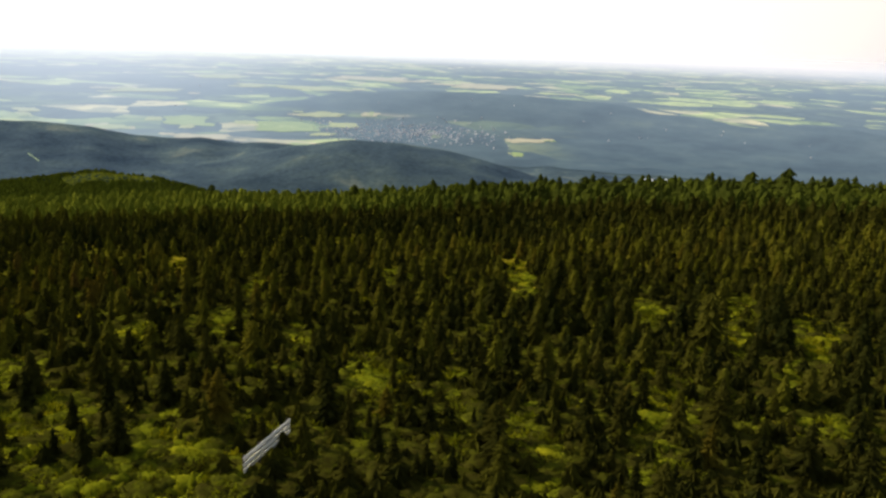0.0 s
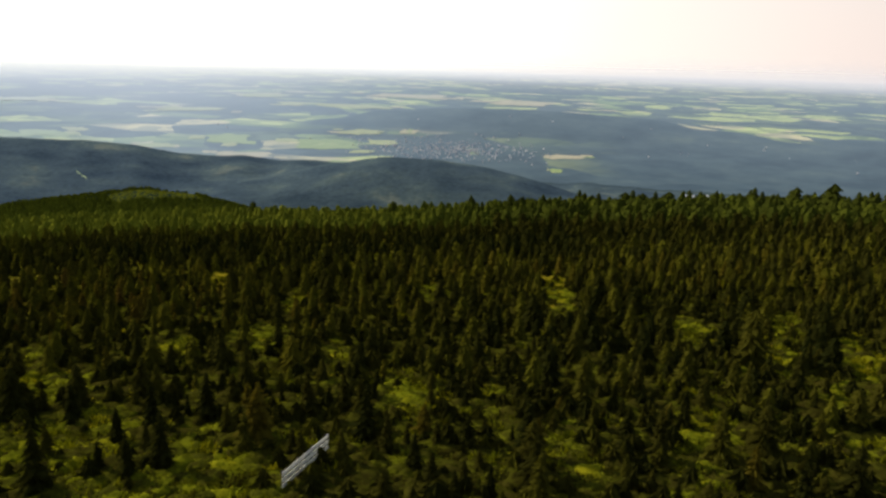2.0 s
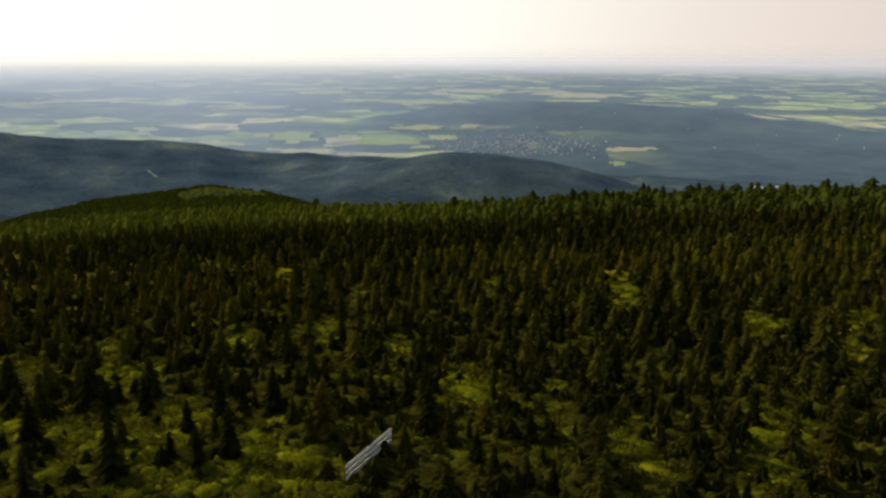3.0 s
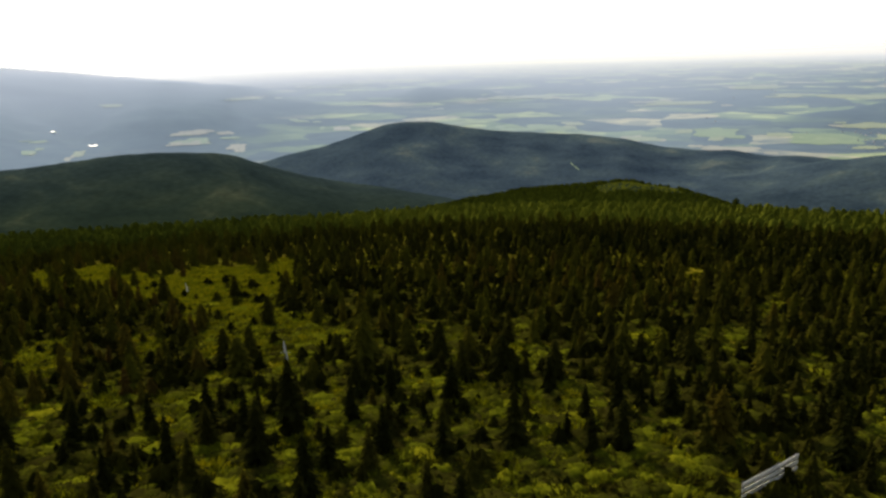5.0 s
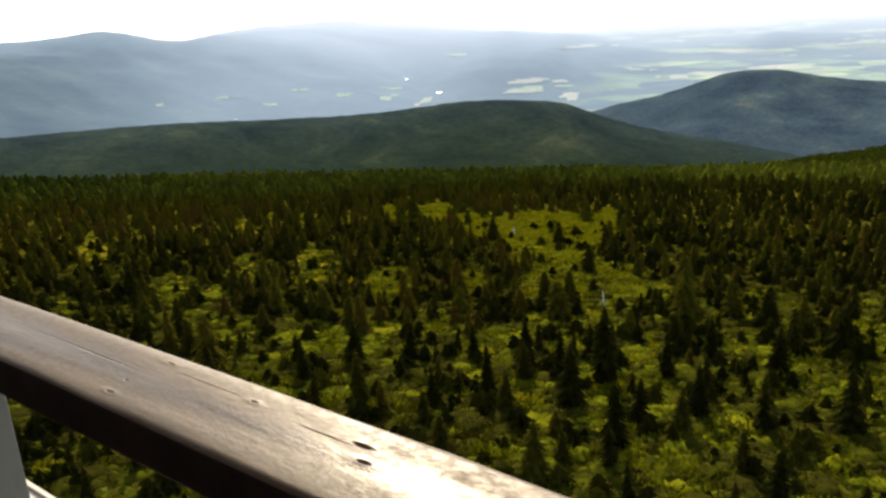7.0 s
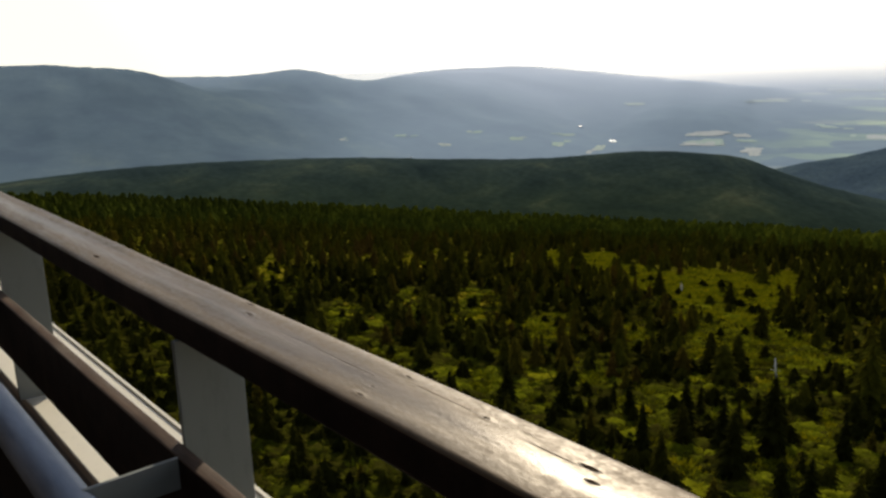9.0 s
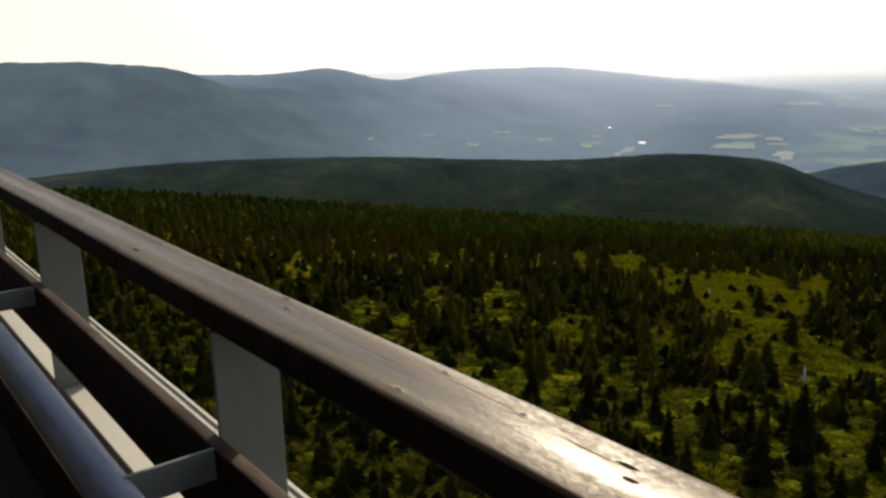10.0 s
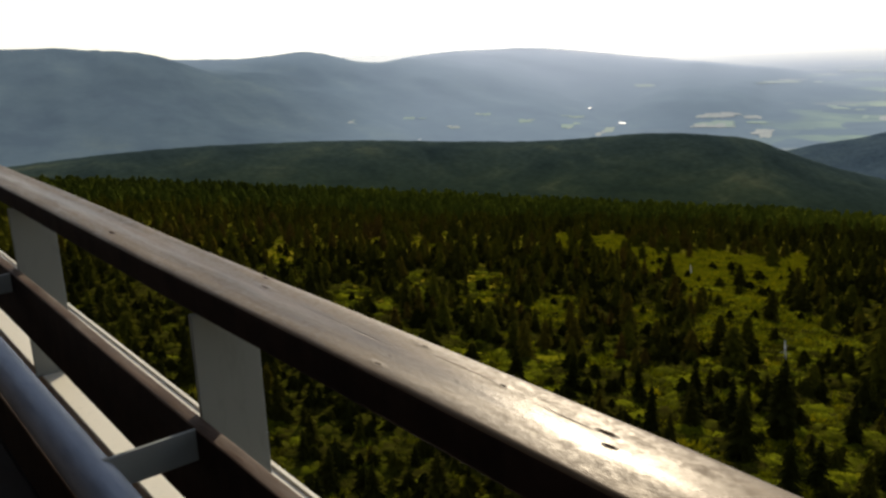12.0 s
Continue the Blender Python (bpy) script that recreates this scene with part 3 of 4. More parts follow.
def board(x0, x1, y0, y1, z0, z1, seed, bevel, crown=0.0):
    """A sawn plank along x with eased edges and a little warp; crown: how much its top bulges."""
    bm = bmesh.new()
    n = max(2, int((x1 - x0) / 0.12))
    g = np.random.RandomState(seed)
    prof = []
    for cx, cy, a0 in ((y1 - bevel, z1 - bevel, 0), (y0 + bevel, z1 - bevel, 90), (y0 + bevel, z0 + bevel, 180), (y1 - bevel, z0 + bevel, 270)):
        for k in range(4):
            a = radians(a0 + 30 * k)
            prof.append((cx + bevel * math.cos(a), cy + bevel * math.sin(a)))
        if crown and a0 == 0:
            for k in range(1, 8):
                u = 1 - k / 4
                prof.append(((y0 + y1) / 2 + u * ((y1 - y0) / 2 - bevel), z1 + crown * (1 - u * u)))
    rings = []
    p1, p2 = g.rand() * 6, g.rand() * 6
    for i in range(n + 1):
        x = x0 + (x1 - x0) * i / n
        dy, dz = 0.0015 * math.sin(x * 2.1 + p1), 0.0015 * math.sin(x * 3.3 + p2)
        rings.append([bm.verts.new((x, py + dy + g.randn() * 0.0004, pz + dz + g.randn() * 0.0004)) for py, pz in prof])
    for a, b in zip(rings, rings[1:]):
        for k in range(len(prof)):
            f = bm.faces.new((a[k], b[k], b[(k + 1) % len(prof)], a[(k + 1) % len(prof)]))
            f.smooth = True
    bm.faces.new(rings[0])
    bm.faces.new(rings[-1][::-1])
    bmesh.ops.recalc_face_normals(bm, faces=bm.faces[:])
    return bm


def build_railing():
    rail = empty("railing", pose(0, 0.6, DECK_Z))
    inv = rail.matrix_world.inverted()

    def add(name, bm, mat, label=""):
        bm.transform(inv)
        return part(name, bm, mat, rail, label)
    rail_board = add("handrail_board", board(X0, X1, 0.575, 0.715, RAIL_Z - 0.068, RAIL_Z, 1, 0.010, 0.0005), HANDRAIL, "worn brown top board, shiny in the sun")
    # faces not turned up get the darker colour that stands for shade
    rail_board.data.materials.append(SHADED_WOOD)
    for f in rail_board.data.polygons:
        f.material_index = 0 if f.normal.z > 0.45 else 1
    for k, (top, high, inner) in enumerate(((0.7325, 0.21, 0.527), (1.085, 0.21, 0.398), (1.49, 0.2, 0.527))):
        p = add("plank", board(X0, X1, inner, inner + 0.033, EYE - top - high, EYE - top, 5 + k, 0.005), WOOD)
        # same painted shade on the plank's sides
        p.data.materials.append(SHADED_WOOD)
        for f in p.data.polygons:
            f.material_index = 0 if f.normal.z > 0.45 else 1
    for k in range(7):
        x = -1.51 - 1.6 * (4 - k) + 0.0 if k < 5 else -1.51 + 1.6 * (k - 4)
        p = add("post", box(x - 0.006, x + 0.006, 0.566, 0.711, EYE - 1.16, RAIL_Z - 0.068, 0.002, 1), WHITE, "white-painted flat steel post")
        add("bracket", box(x + 0.061, x + 0.071, 0.345, 0.527, EYE - 0.80, EYE - 0.733, 0.001, 1), WHITE, "white flat steel bracket")
    add("tube", tube_along([(X0, 0.330, EYE - 0.771), (X1, 0.330, EYE - 0.771)], 0.041, 32), TUBE, "grey galvanised steel tube")
    tagged(rail, "wooden railing with white steel posts and a grey tube", "railing")


def build_platform():
    ob = new("deck", mesh_of("deck", [], [], DECK))
    bm = box(X0, X1, -3.2, 0.58, DECK_Z - 0.16, DECK_Z - 0.012)
    bm.to_mesh(ob.data)
    bm.free()
    plank = None
    for k in range(11):
        y = -1.12 + 0.15 * k
        if plank is None:
            bm = box(X0, X1, 0, 0.142, 0, 0.0125, 0.003, 1)
            plank = part("deck_plank", bm, DECK, ob)
            plank.location = (0, y, DECK_Z - 0.012)
        else:
            q = new("deck_plank", plank.data)
            q.parent = ob
            q.location = (0, y, DECK_Z - 0.012)
    tagged(ob, "dark boarded floor of the lookout platform", "floor", kind="structure")
    led = new("ledge", mesh_of("ledge", [], [], CREAM))
    bm = box(X0, X1, 0.585, 0.915, EYE - 1.20, EYE - 1.16, 0.004, 1)
    for y0, y1, z0, z1 in ((0.90, 0.915, EYE - 1.16, EYE - 1.152), (0.888, 0.915, EYE - 1.42, EYE - 1.203)):
        b2 = box(X0, X1, y0, y1, z0, z1, 0.002, 1)
        tmp = bpy.data.meshes.new("t")
        b2.to_mesh(tmp)
        b2.free()
        bm.from_mesh(tmp)
        bpy.data.meshes.remove(tmp)
    bm.to_mesh(led.data)
    bm.free()
    tagged(led, "cream sheet-metal ledge outside the railing", "ledge", kind="structure")
    # unseen wall and roof, added to keep sky light off the railing's inner side
    back = new("wall_sky_block", mesh_of("wall_sky_block", [], [], SKY_BLOCK))
    bm = box(X0, X1, -3.1, -1.15, DECK_Z, DECK_Z + 2.6)
    bm.to_mesh(back.data)
    bm.free()
    tagged(back, "unseen plain dark wall added behind the eye to block sky light", "wall", kind="structure")
    sky_block_roof = new("ceiling", mesh_of("ceiling", [], [], SKY_BLOCK))
    bm = box(X0, X1, -3.3, -0.35, DECK_Z + 2.603, DECK_Z + 2.75)
    bm.to_mesh(sky_block_roof.data)
    bm.free()
    tagged(sky_block_roof, "unseen plain dark roof added above the gallery to block sky light", "ceiling", kind="structure")
    shaft = new("wall_tower", mesh_of("wall_tower", [], [], CLADDING))
    bm = box(X0 + 0.3, X1 - 0.3, -3.0, 0.88, -0.6, DECK_Z - 0.163)
    bm.to_mesh(shaft.data)
    bm.free()
    tagged(shaft, "plain grey shaft of the lookout tower", "wall", kind="structure")
    beam = new("wall_parapet", mesh_of("wall_parapet", [], [], CLADDING))
    bm = box(X0, X1, 0.60, 0.885, DECK_Z - 0.16, EYE - 1.203)
    bm.to_mesh(beam.data)
    bm.free()
    tagged(beam, "plain grey edge of the platform under the ledge", "wall", kind="structure")


build_railing()
build_platform()


# ---- trees ----
def spruce_crown(seed, whorls=13, per=9, slim=0.25):
    """Crown of a young spruce of height 1: whorls of drooping branches, each with side twigs."""
    g = np.random.RandomState(seed)
    V, F = [], []
    for w in range(whorls):
        h = 0.06 + 0.9 * (w / (whorls - 1)) ** 0.93
        reach = slim * (1 - h) ** 0.8 * (0.8 + 0.4 * g.rand()) + 0.015
        if h < 0.16:
            reach *= 0.8
        k = max(4, int(per * (1 - 0.45 * h)))
        a0 = g.rand() * 6.28
        for b in range(k):
            a = a0 + (b + 0.5 * g.rand()) * math.tau / k
            L = reach * (0.62 + 0.6 * g.rand())
            droop = (0.30 + 0.35 * g.rand()) * L * (1.15 - h)
            d = np.array([math.cos(a), math.sin(a), 0])
            s = np.array([-d[1], d[0], 0])
            hb = h + 0.025 * g.randn()

            def at(u, lift=0.0):
                return d * L * u + np.array([0, 0, hb - droop * u ** 1.4 + lift + 0.12 * L * max(0, u - 0.6)])
            wd = 0.20 * L + 0.006
            i = len(V)
            V += [at(0.0), at(0.45, -0.03 * L) + s * wd, at(1.0), at(0.45, -0.03 * L) - s * wd, at(0.4, 0.05 * L)]
            F += [(i, i + 1, i + 4), (i + 1, i + 2, i + 4), (i + 2, i + 3, i + 4), (i + 3, i, i + 4)]
            for u, side in ((0.3, 1), (0.3, -1), (0.62, 1), (0.62, -1)):
                i = len(V)
                tip = at(u + 0.28) + s * side * L * (0.42 - 0.25 * u) - np.array([0, 0, 0.07 * L])
                V += [at(u), at(u + 0.16), tip]
                F += [(i, i + 1, i + 2)]
    i = len(V)
    V += [np.array([0.008, 0, 0.93]), np.array([-0.004, 0.007, 0.93]), np.array([-0.004, -0.007, 0.93]), np.array([0, 0, 1.03])]
    F += [(i, i + 1, i + 3), (i + 1, i + 2, i + 3), (i + 2, i, i + 3)]
    return V, F


def coarse_crown(seed, layers, points, slim=0.30, round_=0.85, notch=0.38):
    """A whole spruce of height 1 as ragged skirts."""
    g = np.random.RandomState(seed)
    V, F = [], []
    for l in range(layers):
        h0 = 0.05 + 0.86 * l / layers
        h1 = min(1.03, h0 + 1.75 / layers * (0.55 + 0.45 * (1 - l / layers)) + 0.02)
        R = slim * (1 - h0) ** round_ + 0.02
        i = len(V)
        V.append((0, 0, h1))
        a0 = g.rand() * 6.28
        for p in range(points * 2):
            a = a0 + p * math.pi / points
            q = R * (0.7 + 0.6 * g.rand()) if p % 2 == 0 else R * notch * (0.7 + 0.6 * g.rand())
            V.append((q * math.cos(a), q * math.sin(a), h0 + (0 if p % 2 == 0 else 0.05) + 0.02 * g.randn()))
        F += [(i, i + 1 + p, i + 1 + (p + 1) % (points * 2)) for p in range(points * 2)]
    return np.array(V, float), np.array(F, np.int64)


def full_crown(k):
    """Branches over a dark, dense core."""
    slim = (0.25, 0.29, 0.34, 0.27, 0.31)[k % 5]
    V, F = spruce_crown(k, 13 + k % 3, 10 + k % 3, slim)
    cv, cf = coarse_crown(k + 50, 9, 8, slim * 0.72)
    n = len(V)
    return [tuple(v) for v in V] + [tuple(v) for v in cv], [tuple(f) for f in F] + [tuple(int(q) + n for q in f) for f in cf]


CROWNS = [mesh_of("crown", *full_crown(k), NEEDLES) for k in range(10)]
for k, me in enumerate(CROWNS):
    a = me.attributes.new("tone", "FLOAT", "POINT")
    a.data.foreach_set("value", np.full(len(me.vertices), (0.05, 0.2, 0.36, 0.1, 0.44, 0.3, 0.05, 0.8, 0.4, 0.15)[k], np.float32))


def trunk_mesh():
    bm = tube_along([(0, 0, -0.05), (0.004, 0, 0.3), (0, 0.003, 0.65), (0, 0, 0.96)], [0.022, 0.016, 0.009, 0.002], 7)
    me = bpy.data.meshes.new("trunk")
    bm.to_mesh(me)
    bm.free()
    me.materials.append(BARK)
    return me


TRUNK = trunk_mesh()
SPRUCE_LABELS = ("slender dark green spruce on the heath", "bushy olive green young spruce on the heath", "brownish, thinning spruce among dark ones")


def make_spruce(k):
    t = empty("spruce")
    for name, me in (("trunk", TRUNK), ("crown", CROWNS[k])):
        ob = new(name, me)
        ob.parent = t
    label = SPRUCE_LABELS[2] if k == 7 else SPRUCE_LABELS[1] if k in (2, 4, 5, 8) else SPRUCE_LABELS[0]
    return tagged(t, label, "tree", "young spruces below the tower")


def seg_dist(x, y, ax, ay, bx, by):
    u = np.clip(((x - ax) * (bx - ax) + (y - ay) * (by - ay)) / ((bx - ax) ** 2 + (by - ay) ** 2), 0, 1)
    return np.hypot(x - ax - u * (bx - ax), y - ay - u * (by - ay))


# open grass: x, y and half width in metres
GLADE = ((-100, 124, 4.6), (-104, 131, 3.0), (-84, 116, 2.6), (-74, 122, 4.6), (-66, 122, 4.6), (-59, 115, 4.2), (-66, 112, 5.0), (-54, 100, 3.2),
         (-28.2, 57.6, 1.7), (-60.6, 94.4, 1.9), (-45, 83, 3.4), (-39, 80, 3.0), (-41, 70, 2.4), (-33, 74, 3.4), (-112, 125, 1.4), (-113, 87, 2.2), (-75, 110, 3.8), (-63, 102, 4.3), (-60, 111, 2.7), (-49, 87, 2.5),
         (-44, 74, 1.9), (-66, 136, 2.2), (-49, 68, 1.5), (-38, 74, 2.1), (-33, 67, 2.2), (-37, 80, 1.4), (-33, 55, 1.4), (-29, 52, 1.6),
         (-33, 49, 1.6), (-31, 44, 1.9), (-23, 45, 1.4), (-23, 38, 1.4), (-19, 39, 1.4), (-23, 31, 1.4), (-20, 31, 1.3))
WEST = ((-110, 57, 1.8), (-78, 60, 1.4), (-74, 67, 2.9), (-57, 62, 2.5), (-58, 38, 2.2), (-56, 41, 1.6), (-74, 47, 2.2), (-66, 46, 1.4),
        (-49, 42, 1.8), (-45, 42, 1.4), (-41, 44, 2.1), (-39, 47, 1.3), (-43, 33, 2.3), (-36, 33, 1.4), (-30, 34, 1.3), (-77, 35, 1.3))
MIDDLE = ((-1, 36, 2.2), (1.8, 39, 2.6), (3.6, 36, 2.0), (-3.5, 40, 2.0), (0.5, 33.5, 1.8), (-20, 75, 2.7), (-22, 52, 1.3), (-16, 55, 1.8), (-11, 54, 1.5), (-9, 50, 1.5), (-12, 80, 1.2), (-10, 67, 1.3), (-7, 53, 1.3),
          (-17, 43, 1.3), (-12, 40, 1.3), (-12, 33, 1.8), (-14, 33, 1.4), (-6, 40, 1.4), (-6, 35, 1.3), (1, 79, 1.5), (-8, 66, 2.2),
          (-4, 54, 2.1), (-6, 47, 1.4), (2, 47, 1.4), (3, 43, 1.4), (2, 39, 2.0), (4, 37, 1.5), (0, 44, 1.4))
EAST = ((10, 77, 2.0), (15, 69, 1.5), (9, 129, 1.3), (17, 102, 1.3), (37, 103, 1.7), (17, 53, 1.5), (22, 48, 1.4), (23, 40, 1.2),
        (34, 40, 1.7), (64, 55, 2.8), (28, 34, 1.2), (52, 45, 1.8), (66, 67, 1.6), (54, 68, 1.6), (21, 34, 1.2), (56, 105, 2.2),
        (49, 88, 1.7), (55, 56, 1.5), (42, 34, 1.2))


def openness(x, y):
    """1 where grass stays open, 0 where the wood is closed."""
    x, y = np.asarray(x, float), np.asarray(y, float)
    r, az = np.hypot(x, y), np.degrees(np.arctan2(-x, y))
    o = np.zeros_like(r)
    rag = waves(x, y, 1.3, 23)
    for px, py, w in GLADE + WEST + MIDDLE + EAST:
        pr = math.hypot(px, py)
        ux, uy = px / pr, py / pr
        along, across = (x - px) * ux + (y - py) * uy, (x - px) * uy - (y - py) * ux
        back = 0.5 * (1.8 * w + (0.135 + 0.07 * float(step(pr, 70, 110))) * pr)
        o = np.maximum(o, 1 - step(np.hypot(across / (w + 0.3), (along + back - 0.9 * w) / back) + 0.16 * rag, 0.7, 1.25))
    light = waves(x, y, 0.45, 21) * 0.5 + waves(x, y, 1.0, 22) * 0.4
    west = step(az, 2, 18)
    near = (1 - step(r, 55, 95)) * (0.13 + 0.03 * west) + 0.04 + 0.04 * west * (1 - step(r, 130, 190))
    return np.clip(np.maximum(o, near + light * 0.55 * (1 - (0.55 - 0.3 * west) * step(r, 60, 130))), 0, 1)


build_ground()


# spruces that stand out: x, y, height
CHIEF = ((-50.7, 89.8, 3.5), (-59.8, 87.7, 3.9), (-38.4, 74.6, 3.7), (-59.7, 115.1, 3.9), (-74.1, 101.5, 2.9), (-86.5, 102.8, 5.3),
         (-37.1, 31.8, 3.2), (-45.1, 30.3, 4.3), (-54.7, 34.4, 3.5), (-25.7, 41.0, 3.9), (-20.0, 41.0, 5.5), (-49.3, 38.6, 2.8),
         (-58.2, 57.2, 3.5), (-33.9, 38.9, 3.1), (-30.8, 30.5, 3.7), (-26.6, 32.3, 2.8), (-16.3, 26.5, 3.6), (-30.0, 41.1, 2.8),
         (-16.2, 49.0, 3.3), (-12.0, 49.2, 3.4), (-9.5, 55.1, 3.9), (-21.0, 56.9, 5.4), (-13.3, 38.7, 3.4), (-19.9, 36.3, 4.2),
         (-15.2, 32.2, 3.8), (-62.3, 37.2, 3.0))
CHIEF_EAST = ((12.9, 93.6, 4.6), (9.4, 66.1, 3.2), (-6.4, 46.0, 2.5), (-5.7, 52.9, 2.8), (-0.4, 42.2, 3.4), (46.0, 50.1, 5.3),
              (31.9, 45.4, 3.6), (22.8, 45.9, 3.4), (18.3, 35.0, 3.4), (82.1, 74.7, 3.8), (53.3, 49.9, 3.7), (11.8, 40.3, 2.5), (-2.8, 47.1, 2.6))


def scatter():
    g = np.random.RandomState(5)
    got, cells = [], {}
    for x, y, tall in CHIEF + CHIEF_EAST:
        cells.setdefault((int(x // 3), int(y // 3)), []).append((x, y))
        got.append((x, y, math.hypot(x, y), tall, 0.95 * g.rand() ** 2, g.rand()))
    for a, r, tall in ((-25.0, 296, 7.5), (-25.6, 292, 6.5), (-33, 290, 8), (-34.2, 294, 7.5), (-36, 288, 8), (-44.1, 292, 9), (-46.3, 270, 11), (-16.4, 290, 6), (-6.4, 292, 6)):
        x, y = -r * math.sin(radians(a)), r * math.cos(radians(a))
        cells.setdefault((int(x // 3), int(y // 3)), []).append((x, y))
        got.append((x, y, r, tall, 0.02, 0.3 + 0.6 * g.rand()))
    for k in range(60):
        a, r, tall = g.uniform(-56, -22), g.uniform(280, 318), g.uniform(5.5, 9.0)
        got.append((-r * math.sin(radians(a)), r * math.cos(radians(a)), r, tall, 0.0, 0.2 * g.rand()))
    N = 150000
    az = g.uniform(-60, 93, N)
    r = np.sqrt(g.uniform(30 ** 2, 335 ** 2, N))
    x, y = -r * np.sin(np.radians(az)), r * np.cos(np.radians(az))
    keep = g.rand(N) < (1 - openness(x, y)) ** 1.6
    fence = (seg_dist(x, y, 1.5, 26, 5.8, 34.5) < 2.6) | (seg_dist(x, y, 5.2, 33, 8.2, 37) < 2.0)
    hh, uu, vv = g.rand(N), g.rand(N), g.rand(N)
    for i in np.nonzero(keep & ~fence)[0]:
        gap = 1.3 + 0.8 * hh[i] + 0.9 * float(step(r[i], 120, 260)) + (0.45 if az[i] > 8 and r[i] < 190 else 0)
        c = (int(x[i] // 3), int(y[i] // 3))
        near = [p for dx in (-1, 0, 1) for dy in (-1, 0, 1) for p in cells.get((c[0] + dx, c[1] + dy), ())]
        if all((p[0] - x[i]) ** 2 + (p[1] - y[i]) ** 2 > gap * gap for p in near):
            cells.setdefault(c, []).append((x[i], y[i]))
            tall = 1.4 + 2.5 * hh[i] ** 1.5 + 0.9 * float(step(r[i], 90, 250)) + 2.4 * float(step(-az[i], 12, 30) * step(r[i], 165, 215)) * (0.4 + 0.6 * hh[i])
            got.append((x[i], y[i], r[i], tall, uu[i], vv[i]))
    got.sort(key=lambda p: p[2])
    return got


TREES = scatter()
SINGLE = 300
protos = [make_spruce(k) for k in range(10)]
for n, (x, y, r, tall, u, v) in enumerate(TREES[:SINGLE]):
    k = int(u * 9.99)
    wide = tall * (0.85 + 0.35 * v)
    m = Matrix.LocRotScale((x, y, float(land(math.degrees(math.atan2(-x, y)), r)) - 0.02), Euler((radians(3 * (u - 0.5)), radians(3 * (v - 0.5)), v * 6.28)), None)
    if n < 10:
        t = protos[n]
    else:
        t = copy_thing(protos[k], m)
    t.matrix_basis = m
    t.scale = (wide, wide, tall)


def merged(name, placed, shapes, mat, label, category, sink=0.05, mottle=0.0, smooth=False):
    """Many alike plants in one mesh."""
    VV, FF, TT, base = [], [], [], 0
    for x, y, z, wide, tall, turn, tone, k in placed:
        V, F = shapes[k % len(shapes)]
        c, s = math.cos(turn), math.sin(turn)
        VV.append(np.stack([(V[:, 0] * c - V[:, 1] * s) * wide + x, (V[:, 0] * s + V[:, 1] * c) * wide + y, V[:, 2] * tall + z - sink], -1))
        FF.append(F + base)
        TT.append(np.full(len(V), tone))
        base += len(V)
    TT = np.concatenate(TT)
    TT = TT + mottle * np.random.RandomState(17).randn(len(TT))
    me = mesh_of(name, np.concatenate(VV), np.concatenate(FF), mat, TT, smooth)
    return tagged(new(name, me), label, category, kind="stuff")


def forest():
    rest = TREES[SINGLE:]
    xs = np.array([p[0] for p in rest])
    ys = np.array([p[1] for p in rest])
    rr = np.array([p[2] for p in rest])
    aa = np.degrees(np.arctan2(-xs, ys))
    zs = land(aa, rr)
    patch = waves(xs, ys, 0.05, 31) * 0.25
    fine = [coarse_crown(s, 11, 9, (0.25, 0.30, 0.22)[s % 3], (0.85, 0.65)[s % 2], 0.6) for s in range(12)]
    rough = [coarse_crown(s, 6, 6, (0.28, 0.34)[s % 2], (0.85, 0.6)[s % 2], 0.55) for s in range(10)]
    bushy = [coarse_crown(s + 30, 5, 7, (0.34, 0.42)[s % 2], (0.7, 0.5)[s % 2], 0.72) for s in range(10)]
    for name, lo, hi, shapes, mat in (("spruce_wood", 0, 120, fine, NEEDLES), ("spruce_wood", 120, 205, rough, NEEDLES), ("rim_wood", 205, 999, bushy, YOUNG)):
        placed = []
        for i, (x, y, r, tall, u, v) in enumerate(rest):
            if lo <= r < hi:
                tone = np.clip(0.14 + 0.12 * float(step(aa[i], 20, 40)) + 0.62 * u ** 1.4 + patch[i] + 0.12 * float(step(aa[i], -8, 10) * step(r, 85, 140)) - 0.08 * float(step(-aa[i], -8, 14)) - 0.10 * float(step(-aa[i], 16, 36)) - 0.16 * float(step(aa[i], 50, 64)), 0, 1)
                rim = float(step(r, 150, 215))
                if u == 0.0 or u == 0.02:
                    rim, tone = 0.0, 0.05
                tone = tone * (1 - rim) + rim * (0.50 - 0.26 * float(step(-aa[i], 4, 32)) + 0.12 * u)
                if lo > 200 and rim > 0:
                    tone = 0.10 + 0.22 * float(step(aa[i], 0, 30) * (1 - step(aa[i], 54, 68))) + 0.50 * float(step(aa[i], -30, -8) * (1 - step(aa[i], 12, 34))) + 0.40 * u * u + 0.4 * patch[i]
                placed.append((x, y, zs[i], tall * (0.9 + 0.4 * v), tall, v * 6.28, tone, int(u * 997)))
        merged(name, placed, shapes, mat, "lighter green young wood along the plateau's rim" if lo > 200 else "dense dark spruce wood covering the plateau", "forest")


forest()


